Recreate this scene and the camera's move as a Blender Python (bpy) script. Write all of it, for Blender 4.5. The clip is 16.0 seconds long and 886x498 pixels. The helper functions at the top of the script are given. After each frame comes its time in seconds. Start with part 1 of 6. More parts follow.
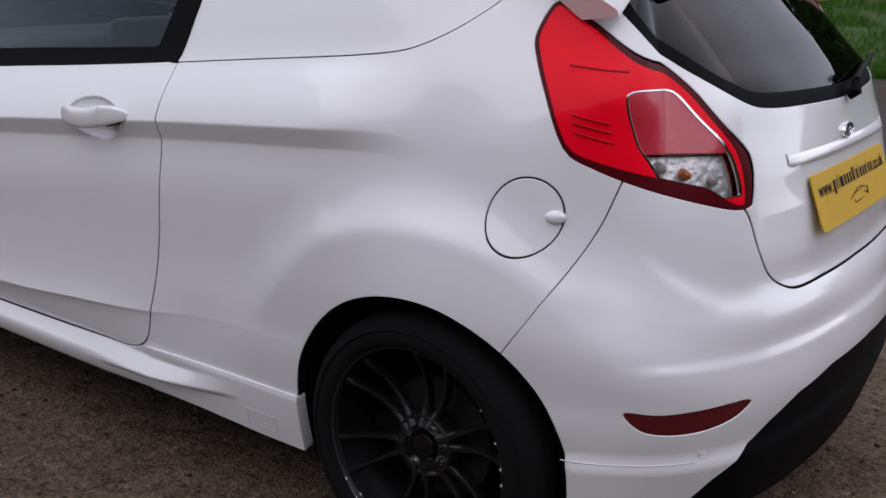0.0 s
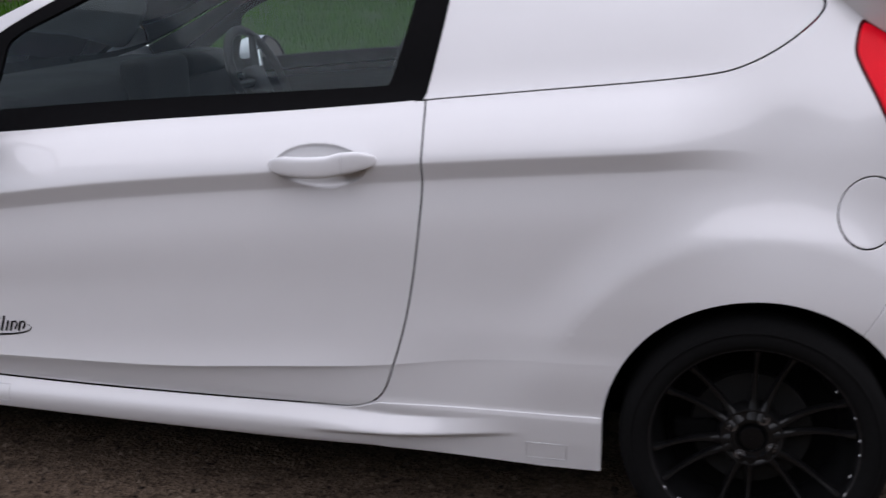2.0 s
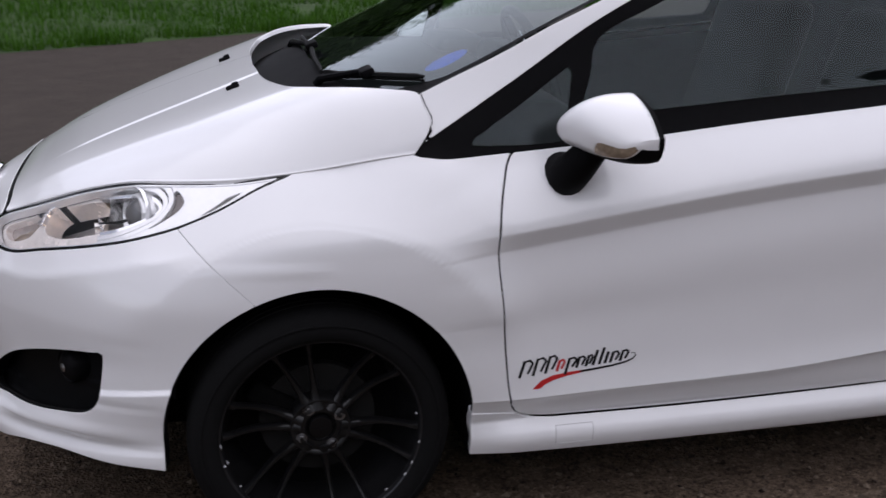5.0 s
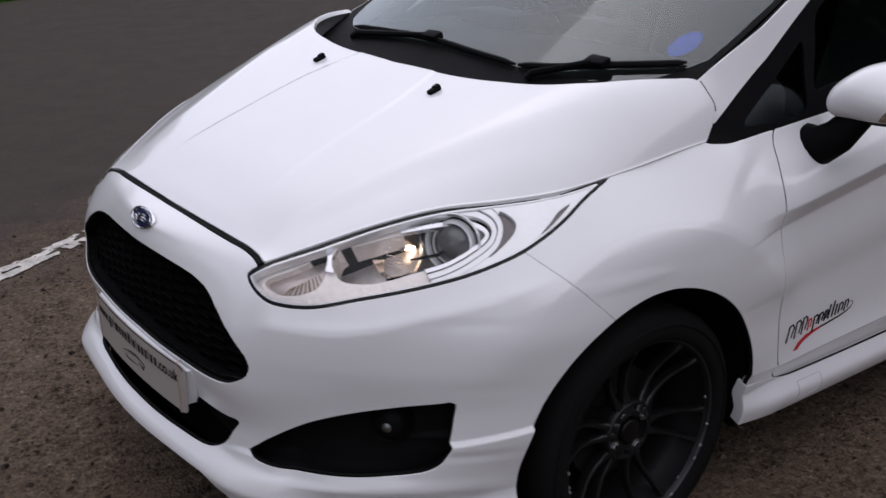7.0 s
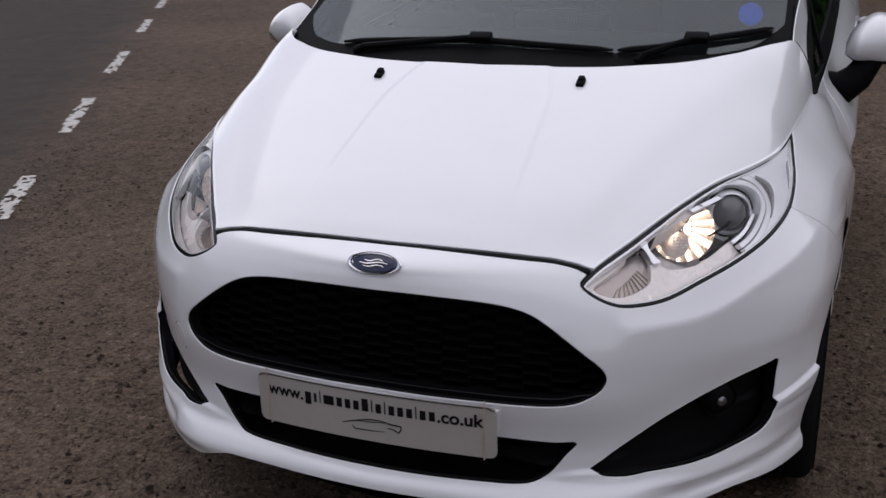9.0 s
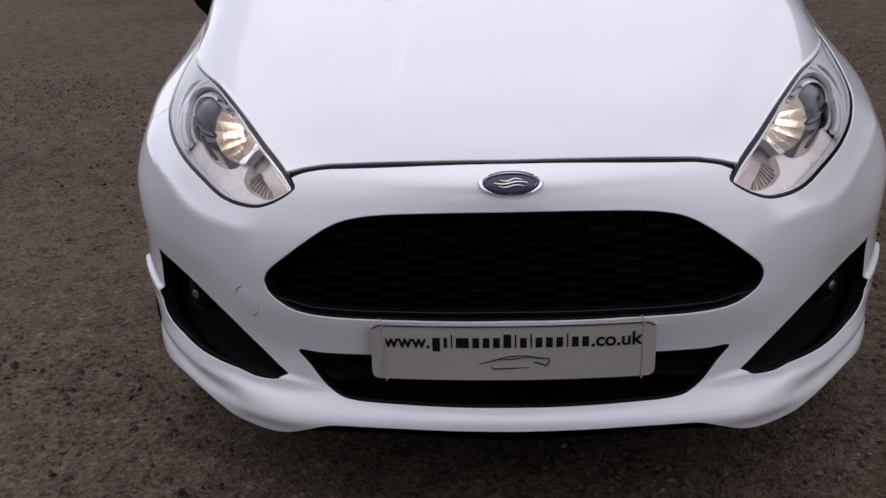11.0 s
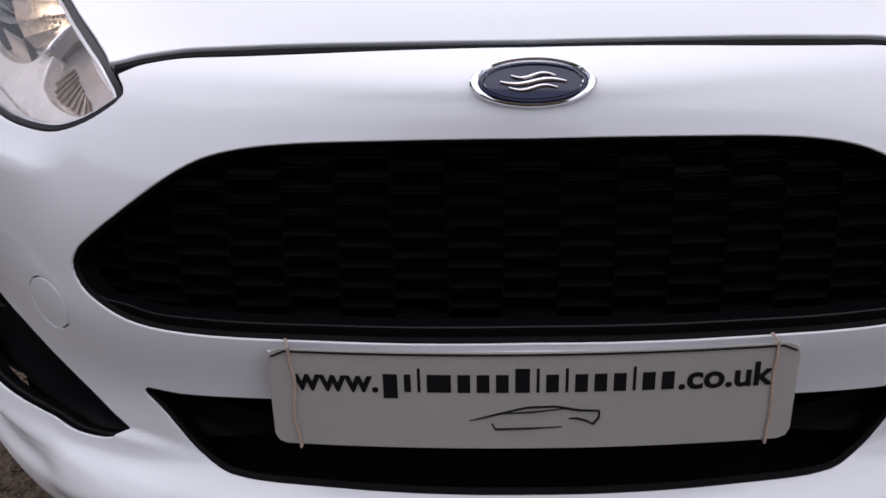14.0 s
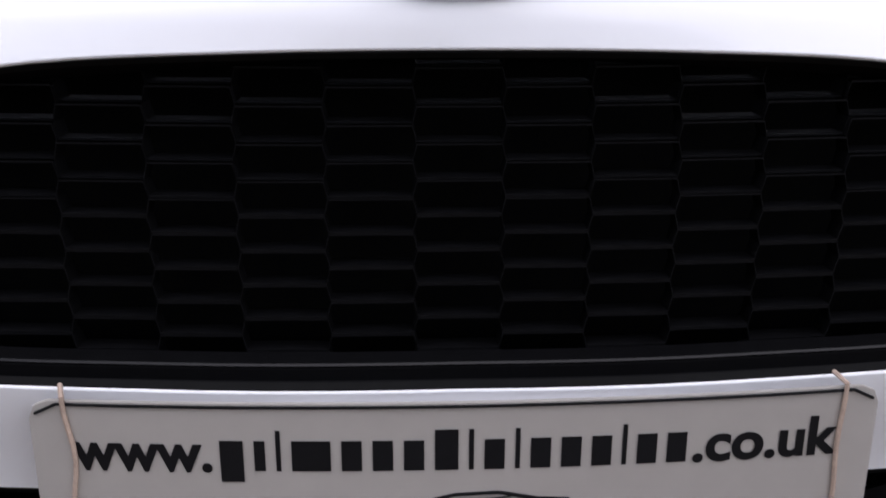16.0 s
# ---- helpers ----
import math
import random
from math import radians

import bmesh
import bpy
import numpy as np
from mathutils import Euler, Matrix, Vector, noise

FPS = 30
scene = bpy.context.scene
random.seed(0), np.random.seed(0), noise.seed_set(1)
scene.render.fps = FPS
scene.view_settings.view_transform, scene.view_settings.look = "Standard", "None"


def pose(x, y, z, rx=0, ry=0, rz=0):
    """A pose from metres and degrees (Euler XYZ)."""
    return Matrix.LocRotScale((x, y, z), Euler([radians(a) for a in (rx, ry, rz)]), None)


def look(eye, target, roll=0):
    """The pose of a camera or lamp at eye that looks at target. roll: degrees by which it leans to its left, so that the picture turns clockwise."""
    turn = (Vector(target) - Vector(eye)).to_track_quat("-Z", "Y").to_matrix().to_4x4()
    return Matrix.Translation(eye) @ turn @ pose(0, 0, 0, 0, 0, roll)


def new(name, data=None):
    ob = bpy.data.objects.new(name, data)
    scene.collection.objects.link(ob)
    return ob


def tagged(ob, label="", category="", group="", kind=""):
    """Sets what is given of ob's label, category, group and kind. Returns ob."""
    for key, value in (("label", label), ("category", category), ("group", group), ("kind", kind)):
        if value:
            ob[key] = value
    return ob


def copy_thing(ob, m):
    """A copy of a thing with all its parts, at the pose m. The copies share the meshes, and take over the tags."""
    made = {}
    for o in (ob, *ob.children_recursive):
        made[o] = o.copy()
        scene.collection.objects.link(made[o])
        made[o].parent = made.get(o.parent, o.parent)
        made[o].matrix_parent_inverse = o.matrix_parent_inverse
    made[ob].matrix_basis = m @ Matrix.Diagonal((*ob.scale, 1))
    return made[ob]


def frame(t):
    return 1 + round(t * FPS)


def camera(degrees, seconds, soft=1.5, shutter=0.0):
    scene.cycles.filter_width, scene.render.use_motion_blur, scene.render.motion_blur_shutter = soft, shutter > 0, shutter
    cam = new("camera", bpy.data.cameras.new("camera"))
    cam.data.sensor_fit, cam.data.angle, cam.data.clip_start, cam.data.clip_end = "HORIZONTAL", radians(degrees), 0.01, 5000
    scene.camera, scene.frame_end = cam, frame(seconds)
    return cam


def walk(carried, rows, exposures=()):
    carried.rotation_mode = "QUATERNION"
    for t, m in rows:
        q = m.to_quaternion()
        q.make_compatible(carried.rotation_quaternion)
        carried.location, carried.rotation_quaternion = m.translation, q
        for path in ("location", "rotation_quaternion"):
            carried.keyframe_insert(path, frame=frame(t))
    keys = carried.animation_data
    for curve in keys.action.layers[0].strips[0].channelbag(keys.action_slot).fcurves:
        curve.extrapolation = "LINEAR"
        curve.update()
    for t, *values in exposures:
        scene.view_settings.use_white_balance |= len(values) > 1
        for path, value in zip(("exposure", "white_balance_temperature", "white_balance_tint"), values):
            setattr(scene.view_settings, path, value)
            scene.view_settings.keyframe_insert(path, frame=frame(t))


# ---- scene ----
cam = camera(46.82, 16.0, soft=1.5, shutter=0.3)
# seconds, eye, a point two metres ahead, roll
ROWS = [
    (0, (-2.427, 2.315, 1.283), (-1.278, 0.777, 0.722), 1.07),
    (0.5, (-2.175, 2.512, 1.267), (-1.220, 0.841, 0.723), 0.74),
    (1, (-1.896, 2.619, 1.272), (-1.121, 0.864, 0.706), -3.03),
    (1.5, (-1.515, 2.803, 1.287), (-0.920, 0.954, 0.809), -1.72),
    (2, (-1.085, 2.974, 1.313), (-0.618, 1.105, 0.777), -0.44),
    (2.5, (-0.686, 2.978, 1.333), (-0.336, 1.096, 0.754), -2.28),
    (3, (-0.367, 3.025, 1.376), (-0.268, 1.106, 0.821), -0.46),
    (3.5, (0.042, 3.110, 1.408), (-0.048, 1.188, 0.865), -0.29),
    (4, (0.611, 3.014, 1.400), (0.372, 1.101, 0.869), -0.27),
    (4.5, (1.070, 2.925, 1.391), (0.761, 1.018, 0.873), 1.49),
    (5, (1.486, 2.842, 1.394), (1.024, 1.000, 0.768), 1.18),
    (5.2, (1.666, 2.757, 1.379), (1.097, 0.943, 0.758), 1.53),
    (7.3, (2.986, 1.924, 1.449), (1.726, 0.529, 0.768), -0.06),
    (7.5, (3.151, 1.790, 1.426), (1.790, 0.472, 0.785), -0.51),
    (8, (3.376, 1.496, 1.434), (1.853, 0.395, 0.748), 0.70),
    (8.5, (3.499, 1.133, 1.422), (1.850, 0.233, 0.736), -0.16),
    (9, (3.673, 0.808, 1.408), (1.922, 0.115, 0.735), -1.62),
    (9.5, (3.752, 0.506, 1.389), (1.925, 0.054, 0.712), -0.11),
    (9.7, (3.751, 0.388, 1.359), (1.904, 0.008, 0.694), -1.94),
    (12, (3.544, -0.097, 1.239), (1.700, -0.078, 0.464), 0.37),
    (12.5, (3.357, -0.075, 1.176), (1.518, -0.063, 0.389), -0.16),
    (13, (3.206, -0.063, 1.103), (1.370, -0.071, 0.311), -0.61),
    (13.5, (3.047, -0.064, 1.040), (1.217, -0.070, 0.232), -0.54),
    (14, (2.901, -0.060, 0.972), (1.086, -0.111, 0.134), -1.49),
    (14.5, (2.788, -0.097, 0.929), (0.980, -0.030, 0.077), -0.08),
    (15, (2.711, -0.069, 0.825), (0.835, 0.017, 0.135), -0.09),
    (15.5, (2.627, -0.081, 0.739), (0.699, 0.072, 0.230), 0.73),
    (16, (2.600, -0.039, 0.743), (0.700, 0.053, 0.126), 0.18),
]
EXPOSURES = [(t, e, 6320, 19) for t, e in ((0.0, 1.00), (1.0, .99), (1.5, 1.14), (3.0, 1.15), (4.0, .98), (5.2, 1.00), (7.3, .61), (8.5, .54), (9.5, .57), (12.0, .82), (12.5, .91), (13.5, .95), (15.0, 1.23), (16.0, 1.72))]
walk(cam, [(t, look(eye, target, roll)) for t, eye, target, roll in ROWS], EXPOSURES)

# ---- light: an overcast day ---------------------------------------------
world = bpy.data.worlds.new("overcast_sky")
scene.world = world
world.use_nodes = True
_nt = world.node_tree
_sky = _nt.nodes.new("ShaderNodeTexSky")
_sky.sky_type, _sky.sun_disc = "NISHITA", False
_sky.sun_elevation, _sky.sun_rotation = radians(48), radians(200)
_sky.air_density, _sky.dust_density, _sky.ozone_density = 1.0, 0.6, 1.0
_hue = _nt.nodes.new("ShaderNodeHueSaturation")
_hue.inputs["Saturation"].default_value = 0.32
_nt.links.new(_sky.outputs[0], _hue.inputs["Color"])
_nt.links.new(_hue.outputs[0], _nt.nodes["Background"].inputs["Color"])
_nt.nodes["Background"].inputs["Strength"].default_value = 0.10
_sun = new("sun", bpy.data.lights.new("sun", "SUN"))
_sun.data.energy, _sun.data.angle, _sun.data.color = 1.05, radians(110), (1.0, 0.99, 0.985)
_sun.matrix_world = look((-1.3, 2.5, 12), (0.3, 0.0, 0))

# ---- materials ----------------------------------------------------------
def material(name, colour, rough=0.5, metal=0.0, coat=0.0, grain=None, bump=0.0, bump_scale=60.0, spread=0.15, emit=0.0, ior=1.45, detail=6):
    """A surface with its colour varied by noise at two sizes, and a fine relief."""
    m = bpy.data.materials.new(name)
    m.use_nodes = True
    nt = m.node_tree
    b = nt.nodes["Principled BSDF"]
    b.inputs["Base Color"].default_value = (*colour, 1)
    b.inputs["Roughness"].default_value, b.inputs["Metallic"].default_value = rough, metal
    b.inputs["Coat Weight"].default_value, b.inputs["IOR"].default_value = coat, ior
    b.inputs["Coat Roughness"].default_value = 0.055
    if emit:
        b.inputs["Emission Color"].default_value, b.inputs["Emission Strength"].default_value = (*colour, 1), emit
    co = nt.nodes.new("ShaderNodeTexCoord")
    if grain:
        coarse, fine = nt.nodes.new("ShaderNodeTexNoise"), nt.nodes.new("ShaderNodeTexNoise")
        coarse.inputs["Scale"].default_value, fine.inputs["Scale"].default_value = grain
        coarse.inputs["Detail"].default_value = fine.inputs["Detail"].default_value = detail
        add = nt.nodes.new("ShaderNodeMath")
        add.operation = "ADD"
        ramp = nt.nodes.new("ShaderNodeMapRange")
        ramp.inputs["From Min"].default_value, ramp.inputs["From Max"].default_value = 0.6, 1.4
        ramp.inputs["To Min"].default_value, ramp.inputs["To Max"].default_value = 1 - spread, 1 + spread
        mix = nt.nodes.new("ShaderNodeVectorMath")
        mix.operation = "SCALE"
        mix.inputs[0].default_value = colour
        for n in (coarse, fine):
            nt.links.new(co.outputs["Object"], n.inputs["Vector"])
        nt.links.new(coarse.outputs["Fac"], add.inputs[0])
        nt.links.new(fine.outputs["Fac"], add.inputs[1])
        nt.links.new(add.outputs[0], ramp.inputs["Value"])
        nt.links.new(ramp.outputs[0], mix.inputs["Scale"])
        nt.links.new(mix.outputs[0], b.inputs["Base Color"])
        rr = nt.nodes.new("ShaderNodeMapRange")
        rr.inputs["To Min"].default_value, rr.inputs["To Max"].default_value = rough * 0.85, min(1, rough * 1.2)
        nt.links.new(coarse.outputs["Fac"], rr.inputs["Value"])
        nt.links.new(rr.outputs[0], b.inputs["Roughness"])
    if bump:
        n = nt.nodes.new("ShaderNodeTexNoise")
        n.inputs["Scale"].default_value, n.inputs["Detail"].default_value = bump_scale, 4
        bp = nt.nodes.new("ShaderNodeBump")
        bp.inputs["Strength"].default_value, bp.inputs["Distance"].default_value = bump, 0.004
        nt.links.new(co.outputs["Object"], n.inputs["Vector"])
        nt.links.new(n.outputs["Fac"], bp.inputs["Height"])
        nt.links.new(bp.outputs[0], b.inputs["Normal"])
    return m


def sheet_glass(name, tint, gloss_rough=0.0, ior=1.5, gloss=(1, 1, 1)):
    """A pane: clear, tinted, with mirror gloss by angle."""
    m = bpy.data.materials.new(name)
    m.use_nodes = True
    nt = m.node_tree
    nt.nodes.remove(nt.nodes["Principled BSDF"])
    clear, mirror, mix, fr = (nt.nodes.new(k) for k in ("ShaderNodeBsdfTransparent", "ShaderNodeBsdfGlossy", "ShaderNodeMixShader", "ShaderNodeFresnel"))
    clear.inputs["Color"].default_value = (*tint, 1)
    mirror.inputs["Roughness"].default_value, mirror.inputs["Color"].default_value = gloss_rough, (*gloss, 1)
    fr.inputs["IOR"].default_value = ior
    nt.links.new(fr.outputs[0], mix.inputs[0])
    nt.links.new(clear.outputs[0], mix.inputs[1])
    nt.links.new(mirror.outputs[0], mix.inputs[2])
    nt.links.new(mix.outputs[0], nt.nodes["Material Output"].inputs["Surface"])
    return m


PAINT = material("white_paint", (.78, .78, .79), .30, coat=1.0, grain=(1.3, 9), spread=.015, bump=.008, bump_scale=900)
BLACK = material("black_plastic", (.0035, .0035, .004), .6, ior=1.14, grain=(5, 60), spread=.25, bump=.15, bump_scale=700)
BLACK_TRIM = material("black_gloss_trim", (.004, .004, .0045), .22, ior=1.32, grain=(4, 40), spread=.2)
SEAL = material("rubber_seal", (.006, .006, .006), .7, ior=1.2, grain=(5, 80), spread=.3)
# near-black of hidden parts, with the shade of recesses put into the colour
DARK = material("cavity_shade", (.0048, .0048, .0050), .95, ior=1.1, grain=(4, 50), spread=.3)
TYRE = material("tyre_rubber", (.0055, .0055, .0058), .85, ior=1.22, grain=(6, 120), spread=.35, bump=.25, bump_scale=400)
RIM = material("black_alloy", (.007, .007, .0075), .34, ior=1.42, grain=(8, 90), spread=.3)
RIM_BARE = material("scuffed_metal", (.42, .42, .43), .45, metal=.9, grain=(30, 200), spread=.35)
CHROME = material("chrome", (.80, .80, .82), .07, metal=1.0, grain=(6, 50), spread=.03)
STEEL = material("steel", (.30, .30, .31), .38, metal=1.0, grain=(20, 150), spread=.2)
GLASS = sheet_glass("clear_glass", (.60, .67, .65), ior=1.58, gloss=(.93, 1.0, 1.0))
GLASS_SIDE = sheet_glass("side_glass", (.80, .87, .88), ior=1.39, gloss=(.84, .97, 1.0))
GLASS_DARK = sheet_glass("tinted_glass", (.05, .055, .055), ior=1.28)
LENS = sheet_glass("lamp_lens", (.97, .97, .97), ior=1.27)
RED = material("red_plastic", (.90, .002, .016), .35, ior=1.18, coat=.12, grain=(3, 12), spread=.10)
RED_DARK = material("dark_red_plastic", (.10, .004, .008), .25, coat=.3, grain=(10, 80), spread=.15)
AMBER = material("amber_plastic", (.55, .16, .04), .25, coat=.5, grain=(20, 90), spread=.15)
BULB = material("lit_bulb", (1.0, .74, .50), .4, emit=6.5)
# pale lamp grey, warmed and brightened to hold the bulb's light
LAMP_LIT = material("lamp_lit", (.93, .87, .83), .26, metal=.25, grain=(15, 90), spread=.12)
PLATE_WHITE = material("plate_white", (.41, .385, .355), .35, coat=.4, grain=(4, 45), spread=.05)
PLATE_YELLOW = material("plate_yellow", (.56, .34, .006), .5, coat=.08, grain=(4, 45), spread=.05)
INK = material("black_ink", (.006, .006, .007), .6, ior=1.25, grain=(20, 200), spread=.2)
INK_RED = material("red_ink", (.50, .02, .02), .45, grain=(20, 200), spread=.15)
BADGE = material("badge_enamel", (.011, .015, .056), .2, coat=.8, grain=(20, 150), spread=.1)
BAND = material("rubber_band", (.45, .34, .27), .6, grain=(40, 300), spread=.2)
CLOTH = material("seat_cloth", (.007, .0075, .0085), .9, grain=(6, 30), spread=.25, detail=2)
DASH = material("dash_plastic", (.008, .0083, .009), .65, grain=(5, 26), spread=.2, detail=2)
STICKER = material("blue_sticker", (.03, .15, .80), .5, grain=(20, 120), spread=.3)
RED_PALE = material("pale_red_lens", (.46, .022, .04), .22, coat=.8, grain=(12, 90), spread=.15)
RED_RIB = material("red_rib", (.48, .003, .012), .3, coat=.5, grain=(12, 90), spread=.1)
SIGNAL = material("signal_lens", (.34, .27, .20), .25, coat=.8, metal=.3, grain=(25, 120), spread=.45)
PAINT_GROOVE = material("paint_groove", (.55, .55, .56), .4, coat=.3, grain=(2, 20), spread=.05)
SILVER = material("lamp_silver", (.94, .94, .95), .16, metal=.40, coat=.5, grain=(12, 90), spread=.05)
# brake metal taken down to near-black, with the wheel's inner shade in it
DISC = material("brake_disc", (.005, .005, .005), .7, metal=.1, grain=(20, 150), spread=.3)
SMOKED = material("smoked_lens", (.16, .14, .135), .25, metal=.3, coat=.3, grain=(15, 90), spread=.2)

# darker copy of the lamp grey, with the deep housing's shade in it
LAMP_SHADED = material("lamp_shaded", (.55, .52, .50), .3, metal=.4, grain=(15, 90), spread=.3)
BOWL = material("faceted_reflector", (.92, .90, .88), .26, metal=.85, grain=(30, 120), spread=.10)
POCKET_GREY = material("signal_reflector", (.50, .44, .41), .22, metal=.55, grain=(15, 90), spread=.15)
PROJECTOR = material("projector_glass", (.085, .085, .09), .08, coat=1.0, grain=(20, 90), spread=.1)
RED_EDGE = material("red_edge", (.075, .0015, .004), .35, ior=1.2, coat=.08, grain=(10, 80), spread=.15)
CLEAR_BACK = material("lamp_facets", (.80, .79, .79), .3, metal=.5, grain=(45, 160), spread=.45, bump=.8, bump_scale=70)
# lighter copy of the black alloy that paints the lip's highlight
RIM_GLINT = material("rim_glint", (.030, .030, .032), .3, metal=.3, grain=(20, 120), spread=.3)
# ---- body surface -------------------------------------------------------
# x runs forward, y to the car's left, z up; the origin lies on the ground midway between the axles.
HUB_X, HUB_Z = 1.2445, 0.291


def slopes(xs, ys):
    """Limited slopes of a smooth curve through the points."""
    h = np.diff(xs)
    k = np.diff(ys) / h
    m = np.empty(len(xs))
    m[1:-1] = (h[1:] * k[:-1] + h[:-1] * k[1:]) / (h[1:] + h[:-1])
    m[0], m[-1] = k[0], k[-1]
    lim = 3 * np.minimum(np.abs(np.r_[k[0], k]), np.abs(np.r_[k, k[-1]]))
    return np.clip(m, -lim, lim)


def spline(xs, ys, x, soft=False):
    xs, ys, x = np.asarray(xs, float), np.asarray(ys, float), np.asarray(x, float)
    m = np.gradient(ys, xs) if soft else slopes(xs, ys)
    if soft:
        m[0], m[-1] = (0 if abs(q) < .1 else q for q in (m[0], m[-1]))
    i = np.clip(np.searchsorted(xs, x) - 1, 0, len(xs) - 2)
    h = xs[i + 1] - xs[i]
    t = np.clip((x - xs[i]) / h, 0, 1)
    a, b = (1 + 2 * t) * (1 - t) ** 2, t * t * (3 - 2 * t)
    return a * ys[i] + b * ys[i + 1] + h * (t * (1 - t) ** 2 * m[i] - t * t * (1 - t) * m[i + 1])


def smooth(a, b, x):
    t = np.clip((np.asarray(x, float) - a) / (b - a), 0, 1)
    return t * t * (3 - 2 * t)


PLAN = [(2.045, 0), (2.034, .2), (1.985, .457), (1.90, .575), (1.80, .667), (1.69, .743), (1.56, .803), (1.40, .843),
        (1.20, .857), (1.0, .857), (.8, .859), (.3, .862), (-.2, .86), (-.6, .85), (-1.0, .842), (-1.25, .835),
        (-1.45, .80), (-1.60, .745), (-1.73, .655), (-1.82, .52), (-1.865, .38), (-1.89, .2), (-1.90, 0)]
PX, PY = np.array(PLAN).T
PS = np.r_[0, np.cumsum(np.hypot(np.diff(PX), np.diff(PY)))]

# Door section: row height and how far the surface lies inside the plan line.
DOOR_R = [.18, .195, .215, .25, .275, .285, .30, .345, .353, .357, .361, .375, .44, .55, .70, .775, .788, .7925, .7970, .8285, .8325, .836, .840, .87, .90, .93, .96, .99, 1.05, 1.15, 1.25, 1.35, 1.44]
DOOR_D = [.05, .03, .018, .014, .03, .037, .030, .0100, .0052, .0018, .0026, .0054, .0125, .014, .009, .0152, .0159, .0157, .0142, .0018, .0003, 0, .0008, .012, .030, .052, .078, .095, .118, .155, .195, .26, .36]


def crease_rise(x, r):
    """How far a row of the side rises or falls along the car."""
    x = np.asarray(x, float)
    line = spline([-1.5, -.88, -.5, -.15, .226, .75, 1.2], [.97, .926, .896, .864, .827, .756, .69], x) - .836
    up = line * smooth(.45, .70, r) * (1 - smooth(1.05, 1.45, r)) * (1 - smooth(1.05, 1.7, np.abs(x)))
    low = spline([-1, -.63, -.4, -.14, .12, .52, 1], [.10, .085, .055, .034, .012, 0, -.01], x)
    return up + low * smooth(.30, .357, r) * (1 - smooth(.36, .6, r))


SECTIONS = {
    0: ([.18, .235, .265, .291, .306, .36, .47, .56, .62, .67, .70, .722, .739, .78], [.05, -.03, -.035, -.020, .020, .036, .012, .014, .018, .030, .040, .058, .122, .3]),
    2: ([.18, .230, .266, .297, .313, .36, .50, .62, .67, .70, .722, .76, .82], [.04, -.026, -.028, -.012, .006, .014, -.001, .015, .04, .062, .085, .15, .28]),
    4: ([.18, .234, .256, .272, .300, .335, .365, .45, .56, .64, .70, .75, .80, .86], [.03, -.022, -.020, -.008, -.024, -.014, -.006, .006, 0, .016, .048, .09, .15, .24]),
    6: ([.18, .238, .262, .290, .40, .55, .63, .70, .753, .80, .86, .92], [.005, -.012, -.010, -.002, -.003, .004, .014, .04, .075, .115, .18, .26]),
    8: ([.18, .40, .60, .68, .74, .79, .83, .87, .92, 1.0, 1.2], [.026, .026, .028, .031, .041, .068, .095, .13, .17, .2, .3]),
    9: ([.18, .30, .40, .60, .72, .80, .86, .904, .96, 1.02, 1.1, 1.2, 1.4], [.045, .022, .012, .013, .018, .042, .077, .11, .137, .165, .2, .25, .38]),
    15: ([.18, .50, .60, .68, .752, .80, .89, .95, 1.0, 1.05, 1.1, 1.2, 1.3, 1.4], [0, 0, .003, .011, .0245, .0365, .0530, .0645, .0775, .0935, .115, .16, .21, .30]),
    16: ([.18, .50, .57, .65, .72, .79, .886, .95, 1.05, 1.12, 1.2, 1.3, 1.4], [.02, 0, .002, .012, .0265, .0405, .0570, .0705, .105, .142, .190, .25, .34]),
    17: ([.18, .25, .36, .50, .56, .65, .75, .85, .95, 1.036, 1.12, 1.2, 1.3, 1.4], [.03, .01, 0, 0, .006, .03, .058, .075, .090, .105, .155, .22, .3, .4]),
    18: ([.18, .30, .42, .50, .56, .62, .70, .824, .95, 1.05, 1.15, 1.3, 1.4], [.04, .012, 0, 0, .008, .028, .055, .085, .13, .18, .25, .37, .47]),
    19: ([.18, .34, .45, .55, .62, .66, .75, .824, .95, 1.02, 1.1, 1.2, 1.35], [.05, .012, 0, .010, .024, .042, .058, .075, .11, .14, .21, .30, .44]),
    22: ([.18, .34, .45, .55, .62, .66, .75, .85, .95, 1.02, 1.1, 1.2, 1.35], [.06, .015, 0, .01, .032, .055, .060, .093, .11, .13, .19, .29, .44]),
}
for _k in (10, 11, 12, 13, 14):
    SECTIONS[_k] = (DOOR_R, DOOR_D)
# behind the door the sill's ledge runs out into a flat flank
_flat = np.interp(DOOR_R, [.18, .25, .333, .357, .44], [.045, .030, .0165, .0135, .0122])
for _k, _m in ((13, 1.0), (14, 1.0)):
    _d = np.array(DOOR_D)
    SECTIONS[_k] = (DOOR_R, list(np.where(np.array(DOOR_R) < .40, (1 - _m) * _d + _m * _flat, _d)))
STATION = sorted(SECTIONS)


